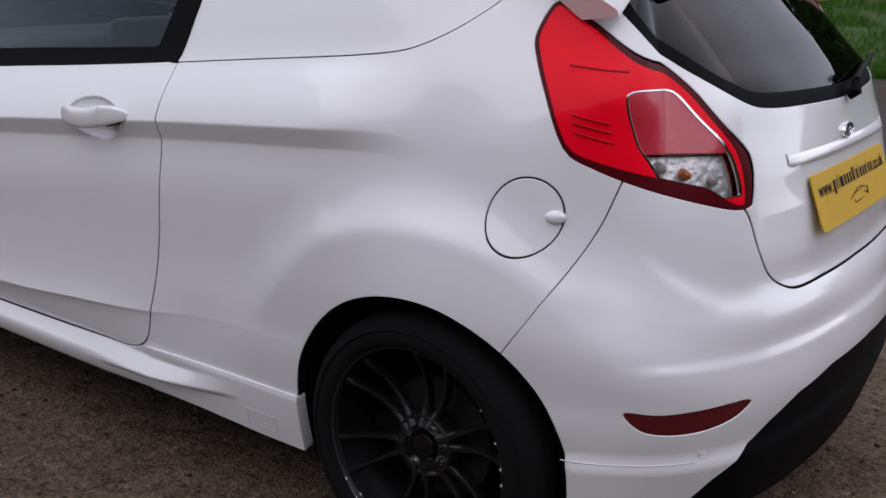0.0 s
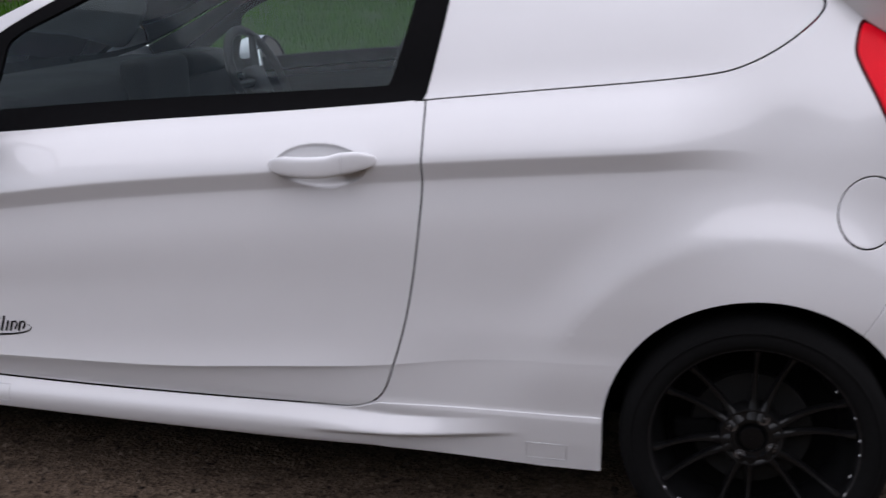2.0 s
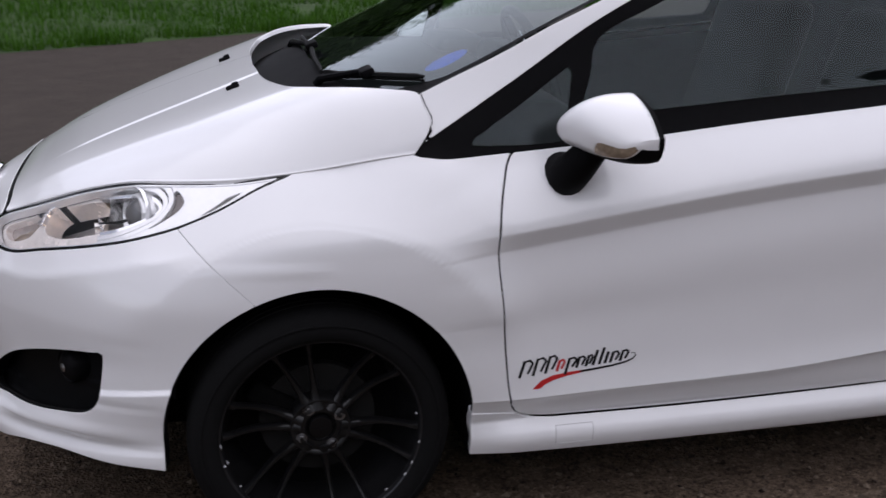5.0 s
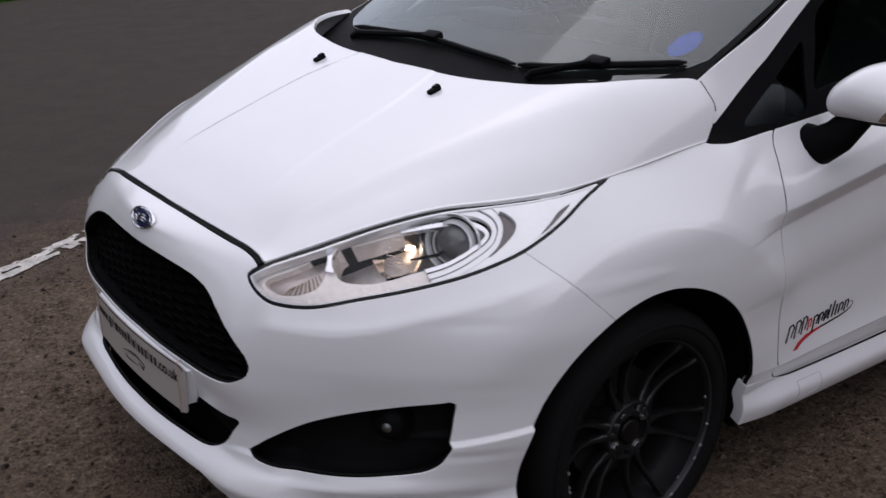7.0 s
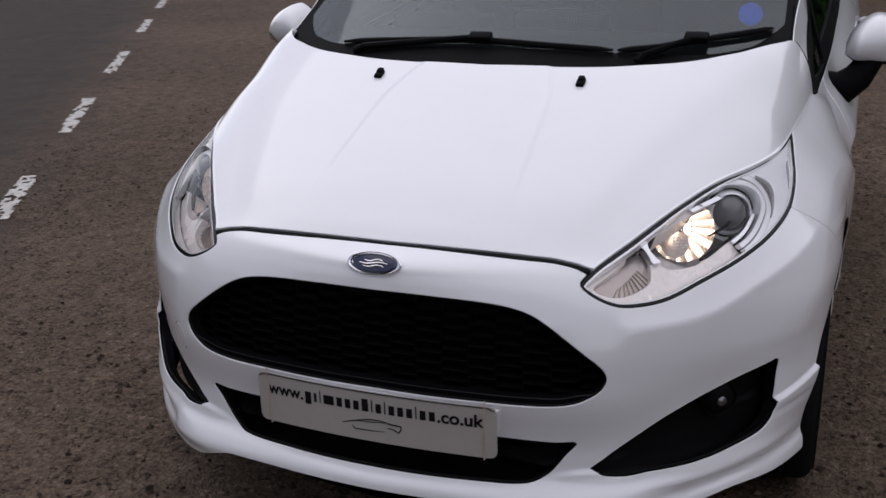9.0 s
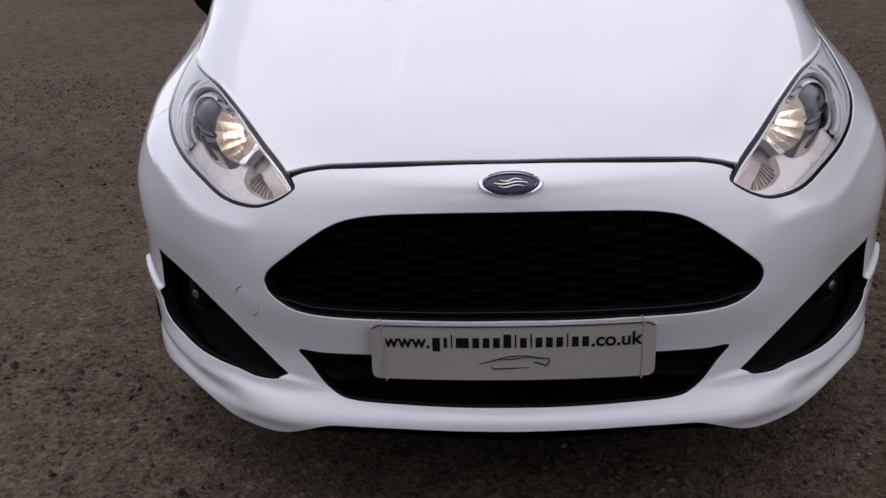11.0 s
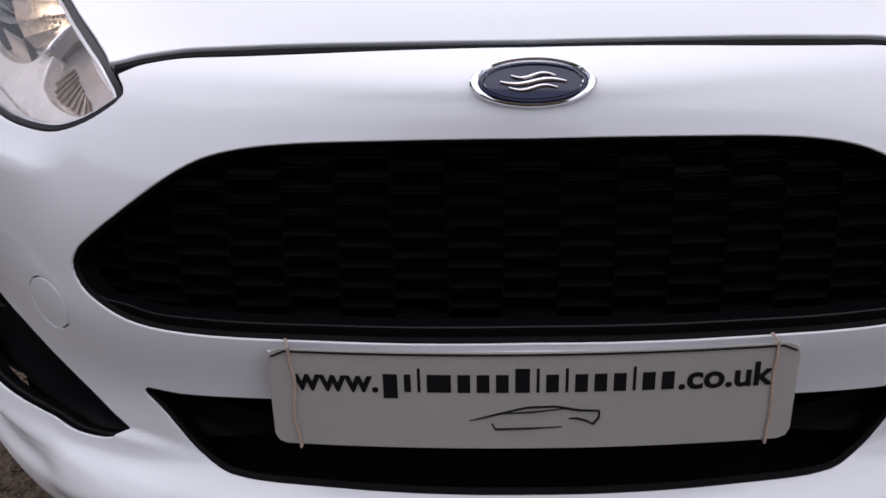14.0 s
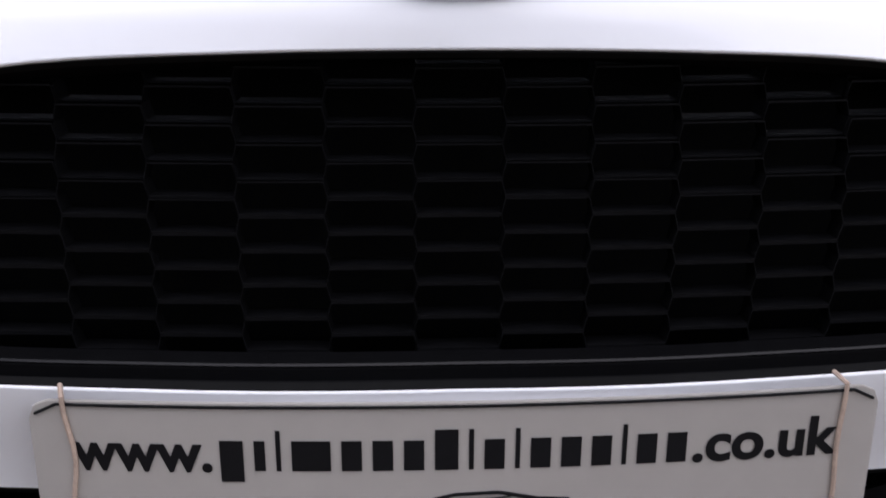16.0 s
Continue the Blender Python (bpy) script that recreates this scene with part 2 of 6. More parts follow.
def flare(x, z):
    """Swell of the wheel arches: a ramp that ends in a crisp arc round the wheel."""
    out = 0
    for hub, mid, size, rim_, wide in ((HUB_X, .303, .026, .462, .115), (-HUB_X, .300, .026, .458, .125)):
        dx, dz = x - hub, z - mid
        rad = np.hypot(dx, dz)
        t = np.clip((rim_ + wide - rad) / wide, 0, 1)
        over = np.clip(1 - t, 0, 1)
        ramp = t ** 1.75 - .10 * np.exp(-(over / .10) ** 2)
        # the edge fades out towards the sills
        crisp = smooth(.05, .26, dz) * (1 - .75 * smooth(.20, .36, np.abs(dx)) * (np.sign(hub) * dx > 0))
        soft = 1 - smooth(rim_ - .03, rim_ + wide + .05, rad)
        out = out + size * (crisp * ramp + (1 - crisp) * soft) * smooth(.30, .44, z) * (.45 + .55 * smooth(.46, .62, z))
    return out


def ledge(x, z):
    """Raised lower edge of both bumpers near the wheels."""
    fore = 1.4 * smooth(1.80, 1.70, x) * smooth(1.5, 1.54, x) * (1 - smooth(-.003, .003, z - (.421 - (x - 1.58) * .14))) * smooth(.25, .40, z)
    aft = 1.6 * smooth(-1.54, -1.58, x) * (1 - smooth(-.003, .003, z - .356))
    step = .008 * smooth(1.93, 1.965, x) * smooth(2.022, 2.0, x) * (1 - smooth(-.005, .005, z - spline([1.95, 1.984, 2.007, 2.022, 2.037], [.338, .336, .329, .309, .296], x))) * smooth(.24, .27, z)
    shelf = .005 * smooth(-1.63, -1.72, x) * (1 - smooth(-.012, .012, z - .551)) * smooth(.38, .50, z)
    brow = .006 * smooth(-1.64, -1.76, x) * (1 - smooth(-.020, .022, z - (.652 + .75 * np.maximum(0, x + 1.80)))) * smooth(.56, .64, z)
    under = spline([1.45, 1.55, 1.73, 1.89, 1.95, 2.1], [.725, .705, .662, .628, .628, .64], x)
    lid = .010 * smooth(1.46, 1.58, x) * (1 - smooth(1.955, 1.985, x)) * np.exp(-np.abs(z - under) / np.where(z > under, .018, .045))
    crest = spline([-.75, -.57, -.36, -.15], [.270, .253, .240, .234], x)
    up = z - crest
    rib = .022 * smooth(-.16, -.45, x) * smooth(-.76, -.48, x) * np.clip(np.where(up > 0, 1 - up / .038, 1 + up / .012), 0, 1)
    seam = .004 * smooth(-.37, -.42, x) * smooth(-1.05, -.95, x) * (1 - smooth(-.004, .002, z - .319))
    return .007 * fore + .008 * aft + shelf + brow + lid + rib + seam + step


def cup(x, z):
    """Hollow behind the door handle."""
    q = 1 - ((x + .272) / .108) ** 2 - ((z - .8795) / .0475) ** 2
    return .022 * np.clip(q, 0, 1) ** .6


def side_point(s, z, r):
    """A place on the body's left half: s along the plan line from the nose's middle to the tail's middle, z up."""
    s, z, r = (np.asarray(q, float) for q in (s, z, r))
    x, y = spline(PS, PX, s, True), spline(PS, PY, s, True)
    e = .004
    tx = spline(PS, PX, s + e, True) - spline(PS, PX, s - e, True)
    ty = spline(PS, PY, s + e, True) - spline(PS, PY, s - e, True)
    n = np.hypot(tx, ty)
    nx, ny = ty / n, -tx / n
    nx, ny = np.where(s < 1e-4, 1, np.where(s > PS[-1] - 1e-4, -1, nx)), np.where((s < 1e-4) | (s > PS[-1] - 1e-4), 0, ny)
    at = PS[STATION]
    i = np.clip(np.searchsorted(at, s) - 1, 0, len(at) - 2)
    prof = np.stack([spline(*SECTIONS[k], r if 10 <= k <= 14 else z) for k in STATION])
    # smooth blend across the stations
    grad = np.gradient(prof, at, axis=0)
    ax = np.arange(prof[0].size).reshape(prof[0].shape)
    flat, gflat = prof.reshape(len(at), -1), grad.reshape(len(at), -1)
    take = lambda a, j: a[j.ravel(), ax.ravel()].reshape(s.shape)
    h = at[i + 1] - at[i]
    t = (s - at[i]) / h
    p0, p1, m0, m1 = take(flat, i), take(flat, i + 1), take(gflat, i), take(gflat, i + 1)
    lim = 3 * np.abs(p1 - p0) / h
    m0, m1 = np.clip(m0, -lim, lim), np.clip(m1, -lim, lim)
    d = (1 + 2 * t) * (1 - t) ** 2 * p0 + t * t * (3 - 2 * t) * p1 + h * (t * (1 - t) ** 2 * m0 - t * t * (1 - t) * m1)
    d = d - flare(x, z) - ledge(x, z) + cup(x, z)
    return np.stack([x - nx * d, y - ny * d, z], -1)


def shell_grid(s=None, r=None):
    """Rows and columns of the left half: arrays of s, z and places with normals."""
    near = np.interp([.10, .46], -PX[10:15], PS[10:15])
    s = s if s is not None else np.unique(np.r_[np.linspace(0, PS[-1], 400), np.linspace(*near, 110)].round(4))
    r = r if r is not None else np.unique(np.r_[np.linspace(.18, .34, 46), np.linspace(.34, .46, 34), np.linspace(.46, .70, 30), np.linspace(.70, .79, 18), np.linspace(.79, .90, 38), np.linspace(.90, 1.44, 42), .357, .836].round(4))
    S, R = np.meshgrid(s, r, indexing="ij")
    X0 = spline(PS, PX, S, True)
    Z = R + crease_rise(X0, R)
    P = side_point(S, Z, R)
    N = np.cross(np.gradient(P, axis=0), np.gradient(P, axis=1))
    N = N / np.linalg.norm(N, axis=-1, keepdims=True)
    N[S < 1e-6, 1] = N[S > PS[-1] - 1e-6, 1] = 0
    N /= np.linalg.norm(N, axis=-1, keepdims=True)
    return S, Z, P, N

# ---- mesh tools ---------------------------------------------------------
def outline(points, n=8, closed=True):
    """A smooth closed line through the points."""
    p = np.array(points, float)
    out = []
    k = len(p)
    for i in range(k):
        a, b, c, d = p[(i - 1) % k], p[i], p[(i + 1) % k], p[(i + 2) % k]
        for t in np.arange(n) / n:
            m0, m1 = (c - a) * .5, (d - b) * .5
            lim = np.linalg.norm(c - b)
            for m in (m0, m1):
                ln = np.linalg.norm(m)
                if ln > lim:
                    m *= lim / ln
            out.append((1 + 2 * t) * (1 - t) ** 2 * b + t * t * (3 - 2 * t) * c + t * (1 - t) ** 2 * m0 - t * t * (1 - t) * m1)
    return np.array(out)


def within(poly, u, v):
    """Signed distance to a closed line: positive inside."""
    a, b = np.asarray(poly), np.roll(poly, -1, 0)
    u, v = np.asarray(u), np.asarray(v)
    best, inside = np.full(u.shape, 9.0), np.zeros(u.shape, bool)
    for (ax, ay), (bx, by) in zip(a, b):
        ex, ey = bx - ax, by - ay
        t = np.clip(((u - ax) * ex + (v - ay) * ey) / max(ex * ex + ey * ey, 1e-12), 0, 1)
        best = np.minimum(best, np.hypot(u - ax - t * ex, v - ay - t * ey))
        if ay != by:
            inside ^= ((ay > v) != (by > v)) & (u < (bx - ax) * (v - ay) / (by - ay) + ax)
    return np.where(inside, best, -best)


def clip(A, F, f):
    """The part of a surface where f is positive, cut exactly along f = 0."""
    rows, faces, cut, keep = [], [], {}, {}
    inside = f >= 0

    def kept(i):
        if i not in keep:
            keep[i] = len(rows)
            rows.append(A[i])
        return keep[i]

    def crossing(i, j):
        key = (i, j) if i < j else (j, i)
        if key not in cut:
            i, j = key
            t = f[i] / (f[i] - f[j])
            cut[key] = len(rows)
            rows.append(A[i] + t * (A[j] - A[i]))
        return cut[key]

    for face in F:
        n = sum(inside[i] for i in face)
        if n == 0:
            continue
        if n == len(face):
            faces.append(tuple(kept(i) for i in face))
            continue
        out = []
        for i, j in zip(face, face[1:] + face[:1]):
            if inside[i]:
                out.append(kept(i))
            if inside[i] != inside[j]:
                out.append(crossing(i, j))
        if len(out) > 2:
            faces.append(tuple(out))
    if not rows:
        return np.zeros((0, A.shape[1])), []
    A2 = np.array(rows)
    A2[:, 3:6] /= np.maximum(np.linalg.norm(A2[:, 3:6], axis=1, keepdims=True), 1e-9)
    return A2, faces


def mirrored(A, F):
    B = A.copy()
    B[:, 1] *= -1
    B[:, 4] *= -1
    return B, [f[::-1] for f in F]


def whole(A, F):
    """A half joined to its mirror image along y = 0."""
    B, G = mirrored(A, F)
    n, on = len(A), np.abs(A[:, 1]) < 1e-5
    at = np.where(on, np.arange(n), n + np.cumsum(~on) - 1)
    return np.r_[A, B[~on]], F + [tuple(int(at[i]) for i in f) for f in G]


def grid_mesh(P, N, extra=None):
    """Rows and columns of places as a surface."""
    r, c = P.shape[:2]
    ids = np.arange(r * c).reshape(r, c)
    F = np.stack([ids[:-1, :-1], ids[1:, :-1], ids[1:, 1:], ids[:-1, 1:]], -1).reshape(-1, 4)
    cols = [P.reshape(-1, 3), N.reshape(-1, 3)] + ([extra.reshape(-1, 1)] if extra is not None else [np.zeros((r * c, 1))])
    face = np.cross(P[1, 0] - P[0, 0], P[1, 1] - P[1, 0])
    if face @ N[0, 0] < 0:
        F = F[:, ::-1]
    return np.concatenate(cols, 1), [tuple(map(int, f)) for f in F]


def mesh_of(name, verts, faces, normals=None, mats=(), index=None):
    me = bpy.data.meshes.new(name)
    me.from_pydata([tuple(map(float, v)) for v in verts], [], faces)
    for m in mats:
        me.materials.append(m)
    me.polygons.foreach_set("use_smooth", [True] * len(me.polygons))
    if index is not None:
        me.polygons.foreach_set("material_index", index)
    if normals is not None:
        me.normals_split_custom_set_from_vertices([tuple(map(float, n)) for n in normals])
    return me


def panel(name, A, F, mat, parent, depth=.014, gap=.0016, rim=True, rim_mat=None, label=""):
    """A body panel with its edges folded inwards."""
    V, N, faces = [A[:, :3]], [A[:, 3:6]], list(F)
    index = [0] * len(F)
    if rim:
        count = {}
        for f in F:
            for i, j in zip(f, f[1:] + f[:1]):
                count[(i, j)] = 1
        edges = [(i, j) for i, j in count if (j, i) not in count and not (abs(A[i, 1]) < 1e-5 and abs(A[j, 1]) < 1e-5)]
        out = np.zeros((len(A), 3))
        for i, j in edges:
            o = np.cross(A[j, :3] - A[i, :3], A[i, 3:6])
            out[i] += o
            out[j] += o
        rim_ids = sorted({i for e in edges for i in e})
        at = {v: k for k, v in enumerate(rim_ids)}
        if rim_ids:
            o = out[rim_ids]
            o /= np.maximum(np.linalg.norm(o, axis=1, keepdims=True), 1e-9)
            p, n = A[rim_ids, :3], A[rim_ids, 3:6]
            k, base = len(rim_ids), len(A)
            mid = n + o
            mid /= np.maximum(np.linalg.norm(mid, axis=1, keepdims=True), 1e-9)
            V += [p + o * gap * .7 - n * gap * .5, p + o * gap - n * gap * 1.6, p + o * gap - n * depth]
            N += [mid, o, o]
            for i, j in edges:
                a, b = at[i], at[j]
                faces.append((j, i, base + a, base + b))
                faces.append((base + b, base + a, base + k + a, base + k + b))
                faces.append((base + k + b, base + k + a, base + 2 * k + a, base + 2 * k + b))
                index += [0, 0, 1 if rim_mat else 0]
    me = mesh_of(name, np.concatenate(V), faces, np.concatenate(N), [mat] + ([rim_mat] if rim_mat else []), index)
    ob = new(name, me)
    ob.parent = parent
    return tagged(ob, label)


def part(name, bm, mat, parent, label="", smooth_shade=True, at=None):
    """Links a bmesh as one mesh object under a thing or a part."""
    bmesh.ops.recalc_face_normals(bm, faces=bm.faces)
    me = bpy.data.meshes.new(name)
    bm.to_mesh(me)
    bm.free()
    for m in (mat if isinstance(mat, (list, tuple)) else [mat]):
        me.materials.append(m)
    if smooth_shade:
        me.polygons.foreach_set("use_smooth", [True] * len(me.polygons))
        me.set_sharp_from_angle(angle=radians(38))
    ob = new(name, me)
    ob.parent = parent
    if at is not None:
        ob.matrix_basis = at
    return tagged(ob, label)


def bm_box(size, at=(0, 0, 0), bevel=0.0, seg=2, turn=None, bm=None):
    bm = bm or bmesh.new()
    m = Matrix.Translation(at) @ (turn or Matrix()) @ Matrix.Diagonal((*size, 1))
    made = bmesh.ops.create_cube(bm, size=1, matrix=m)
    if bevel:
        edges = list({e for v in made["verts"] for e in v.link_edges})
        bmesh.ops.bevel(bm, geom=edges, offset=bevel, segments=seg, affect="EDGES", profile=.5)
    return bm


def bm_tube(points, radius, sides=10, bm=None, closed=False, cap=True):
    """A tube along a line; radius one number, or one for each point."""
    bm = bm or bmesh.new()
    p = [Vector(q) for q in points]
    n = len(p)
    rad = radius if isinstance(radius, (list, tuple, np.ndarray)) else [radius] * n
    rings, side = [], None
    for i in range(n):
        d = (p[(i + 1) % n] - p[i - 1]) if closed else (p[min(i + 1, n - 1)] - p[max(i - 1, 0)])
        d.normalize()
        if side is None:
            side = d.orthogonal()
        side = (side - side.dot(d) * d).normalized()
        up = d.cross(side)
        rings.append([bm.verts.new(p[i] + rad[i] * (math.cos(a) * side + math.sin(a) * up)) for a in (2 * math.pi * k / sides for k in range(sides))])
    for i in range(n if closed else n - 1):
        a, b = rings[i], rings[(i + 1) % n]
        for k in range(sides):
            bm.faces.new((a[k], a[(k + 1) % sides], b[(k + 1) % sides], b[k]))
    if cap and not closed:
        bm.faces.new(rings[0][::-1])
        bm.faces.new(rings[-1])
    return bm


def bm_lathe(profile, axis="y", sides=64, bm=None, close=False):
    """A ring turned about an axis from (radius, along) pairs."""
    bm = bm or bmesh.new()
    rings = []
    for r, a in profile:
        ring = []
        for k in range(sides):
            t = 2 * math.pi * k / sides
            c, s = r * math.cos(t), r * math.sin(t)
            ring.append(bm.verts.new({"y": (c, a, s), "x": (a, c, s), "z": (c, s, a)}[axis]))
        rings.append(ring)
    pairs = list(zip(rings, rings[1:])) + ([(rings[-1], rings[0])] if close else [])
    for a, b in pairs:
        for k in range(sides):
            bm.faces.new((a[k], a[(k + 1) % sides], b[(k + 1) % sides], b[k]))
    return bm


# ---- ground -------------------------------------------------------------
ROAD_DIR = math.atan2(.605, 1.0)          # the road's line runs past the car at a slant
EDGE = -2.9                               # where the painted edge line crosses x = 0
def road_frame(along, across):
    """A place from metres along the road's edge and metres beyond it (away from the car)."""
    c, s = math.cos(ROAD_DIR), math.sin(ROAD_DIR)
    return (along * c + across * s, EDGE + along * s - across * c)


def ground_material():
    m = bpy.data.materials.new("gravelly_tarmac")
    m.use_nodes = True
    nt = m.node_tree
    b = nt.nodes["Principled BSDF"]
    co = nt.nodes.new("ShaderNodeTexCoord")

    def noise_node(scale, detail=6, rough=.6):
        n = nt.nodes.new("ShaderNodeTexNoise")
        n.inputs["Scale"].default_value, n.inputs["Detail"].default_value, n.inputs["Roughness"].default_value = scale, detail, rough
        nt.links.new(co.outputs["Object"], n.inputs["Vector"])
        return n

    big, mid, fine = noise_node(.5), noise_node(11, 8, .72), noise_node(140, 4)
    stones = nt.nodes.new("ShaderNodeTexVoronoi")
    stones.inputs["Scale"].default_value = 120
    nt.links.new(co.outputs["Object"], stones.inputs["Vector"])
    ramp = nt.nodes.new("ShaderNodeValToRGB")
    e = ramp.color_ramp.elements
    e[0].position, e[0].color = .44, (.016, .0112, .0080, 1)
    e[1].position, e[1].color = .86, (.30, .245, .195, 1)
    for at, colour in ((.53, (.062, .0435, .0305, 1)), (.68, (.122, .0885, .063, 1)), (.76, (.165, .124, .091, 1))):
        e.new(at).color = colour
    # grain: patches, crumbs with dark pits between them, and single stones
    pits = noise_node(52, 4, .62)
    total = None
    for source, weight in ((mid.outputs["Fac"], .52), (pits.outputs["Fac"], .50), (stones.outputs["Color"], .20)):
        add = nt.nodes.new("ShaderNodeMath")
        add.operation = "MULTIPLY_ADD"
        add.inputs[1].default_value, add.inputs[2].default_value = weight, 0
        nt.links.new(source, add.inputs[0])
        if total:
            nt.links.new(total, add.inputs[2])
        total = add.outputs[0]
    nt.links.new(total, ramp.inputs["Fac"])
    tone = nt.nodes.new("ShaderNodeMapRange")
    tone.inputs["From Min"].default_value, tone.inputs["From Max"].default_value = .3, .7
    tone.inputs["To Min"].default_value, tone.inputs["To Max"].default_value = .75, 1.25
    nt.links.new(big.outputs["Fac"], tone.inputs["Value"])
    sc = nt.nodes.new("ShaderNodeVectorMath")
    sc.operation = "SCALE"
    nt.links.new(ramp.outputs["Color"], sc.inputs[0])
    nt.links.new(tone.outputs[0], sc.inputs["Scale"])
    # the lay-by's gravel thins out into the road's asphalt
    c, s = math.cos(ROAD_DIR), math.sin(ROAD_DIR)
    dot = nt.nodes.new("ShaderNodeVectorMath")
    dot.operation = "DOT_PRODUCT"
    dot.inputs[1].default_value = (s, -c, 0)
    nt.links.new(co.outputs["Object"], dot.inputs[0])
    ragged = noise_node(2.2, 8, .75)
    off = nt.nodes.new("ShaderNodeMath")
    off.operation = "MULTIPLY_ADD"
    off.inputs[1].default_value = 1.6
    nt.links.new(ragged.outputs["Fac"], off.inputs[0])
    nt.links.new(dot.outputs["Value"], off.inputs[2])
    fade = nt.nodes.new("ShaderNodeMapRange")
    fade.inputs["From Min"].default_value, fade.inputs["From Max"].default_value = .55 - EDGE * c, 1.25 - EDGE * c
    nt.links.new(off.outputs[0], fade.inputs["Value"])
    grit = noise_node(180, 3)
    tar = nt.nodes.new("ShaderNodeValToRGB")
    tar.color_ramp.elements[0].position, tar.color_ramp.elements[0].color = .3, (.018, .0150, .0130, 1)
    tar.color_ramp.elements[1].position, tar.color_ramp.elements[1].color = .75, (.094, .077, .065, 1)
    worn = noise_node(3.5, 7, .7)
    gritty = nt.nodes.new("ShaderNodeMath")
    gritty.operation = "MULTIPLY_ADD"
    gritty.inputs[1].default_value = .75
    patch = nt.nodes.new("ShaderNodeMath")
    patch.operation = "MULTIPLY"
    patch.inputs[1].default_value = .25
    nt.links.new(worn.outputs["Fac"], patch.inputs[0])
    nt.links.new(grit.outputs["Fac"], gritty.inputs[0])
    nt.links.new(patch.outputs[0], gritty.inputs[2])
    nt.links.new(gritty.outputs[0], tar.inputs["Fac"])
    blend = nt.nodes.new("ShaderNodeMix")
    blend.data_type = "RGBA"
    nt.links.new(fade.outputs[0], blend.inputs[0])
    nt.links.new(sc.outputs[0], blend.inputs[6])
    nt.links.new(tar.outputs["Color"], blend.inputs[7])
    nt.links.new(blend.outputs[2], b.inputs["Base Color"])
    b.inputs["Roughness"].default_value, b.inputs["Specular IOR Level"].default_value = .9, .12
    bump = nt.nodes.new("ShaderNodeBump")
    bump.inputs["Strength"].default_value, bump.inputs["Distance"].default_value = .8, .006
    hsum = nt.nodes.new("ShaderNodeMath")
    hsum.operation = "ADD"
    nt.links.new(stones.outputs["Distance"], hsum.inputs[0])
    nt.links.new(fine.outputs["Fac"], hsum.inputs[1])
    nt.links.new(hsum.outputs[0], bump.inputs["Height"])
    nt.links.new(bump.outputs[0], b.inputs["Normal"])
    return m


TARMAC = ground_material()
LINE = material("worn_line_paint", (.46, .44, .40), .8, grain=(14, 120), spread=.6, bump=.3, bump_scale=300)
SOIL = material("verge_soil", (.020, .048, .004), .95, grain=(1.2, 40), spread=.5, bump=.8, bump_scale=60)


def strip(name, a0, a1, c0, c1, z0, z1, mat, label, category, nx=60, ny=12, rough=0.0, kind="structure"):
    """A strip of ground along the road from across c0 to c1."""
    bm = bmesh.new()
    rows = []
    for i in range(nx + 1):
        row = []
        for j in range(ny + 1):
            a, c = a0 + (a1 - a0) * i / nx, c0 + (c1 - c0) * j / ny
            wob = rough * noise.noise((a * .9, c * .9, 3)) if 0 < j else 0
            edge = .10 * noise.noise((a * 1.3, 7, 1)) + .05 * noise.noise((a * 5, 2, 1)) if (j == 0 and rough) else 0
            x, y = road_frame(a, c + edge)
            row.append(bm.verts.new((x, y, z0 + (z1 - z0) * (j / ny) + wob)))
        rows.append(row)
    for r, q in zip(rows, rows[1:]):
        for k in range(ny):
            bm.faces.new((r[k], q[k], q[k + 1], r[k + 1]))
    bmesh.ops.recalc_face_normals(bm, faces=bm.faces)
    if sum(f.normal.z for f in bm.faces) < 0:
        bmesh.ops.reverse_faces(bm, faces=bm.faces)
    me = bpy.data.meshes.new(name)
    bm.to_mesh(me)
    bm.free()
    me.materials.append(mat)
    return tagged(new(name, me), label, category, kind=kind)


_bm = bmesh.new()
bmesh.ops.create_grid(_bm, x_segments=40, y_segments=40, size=400)
_me = bpy.data.meshes.new("ground")
_bm.to_mesh(_me)
_bm.free()
_me.materials.append(TARMAC)
tagged(new("ground", _me), "brown gravelly tarmac of the lay-by under the car", "ground", kind="structure")
strip("road", -90, 90, 1.3, 5.95, -.001, .003, TARMAC, "dark worn asphalt road beside the lay-by", "road", 900, 4, .0004)
strip("verge", -90, 90, -40, -15.2, 2.4, .03, SOIL, "grassy bank that rises behind the lay-by", "verge", 120, 40, .12)
strip("verge", -90, 90, 5.95, 40, .005, 2.4, SOIL, "grassy bank that rises beyond the road", "verge", 120, 40, .12)

LITTER = material("leaf_litter", (.050, .034, .024), .95, grain=(3, 70), spread=.6, bump=1.0, bump_scale=80)
strip("woodland_floor", -60, 40, 15.3, 30, .71, 1.74, LITTER, "brown leaf litter at the edge of the wood", "ground", 200, 20, .05)

# painted dashes of the lay-by's edge
random.seed(5)
_dashes = [(-12.4, 1.15), (-9.9, 1.15), (-7.5, 1.15), (-4.95, 1.20), (-2.66, 1.12), (-.48, .76), (1.68, 1.0)]
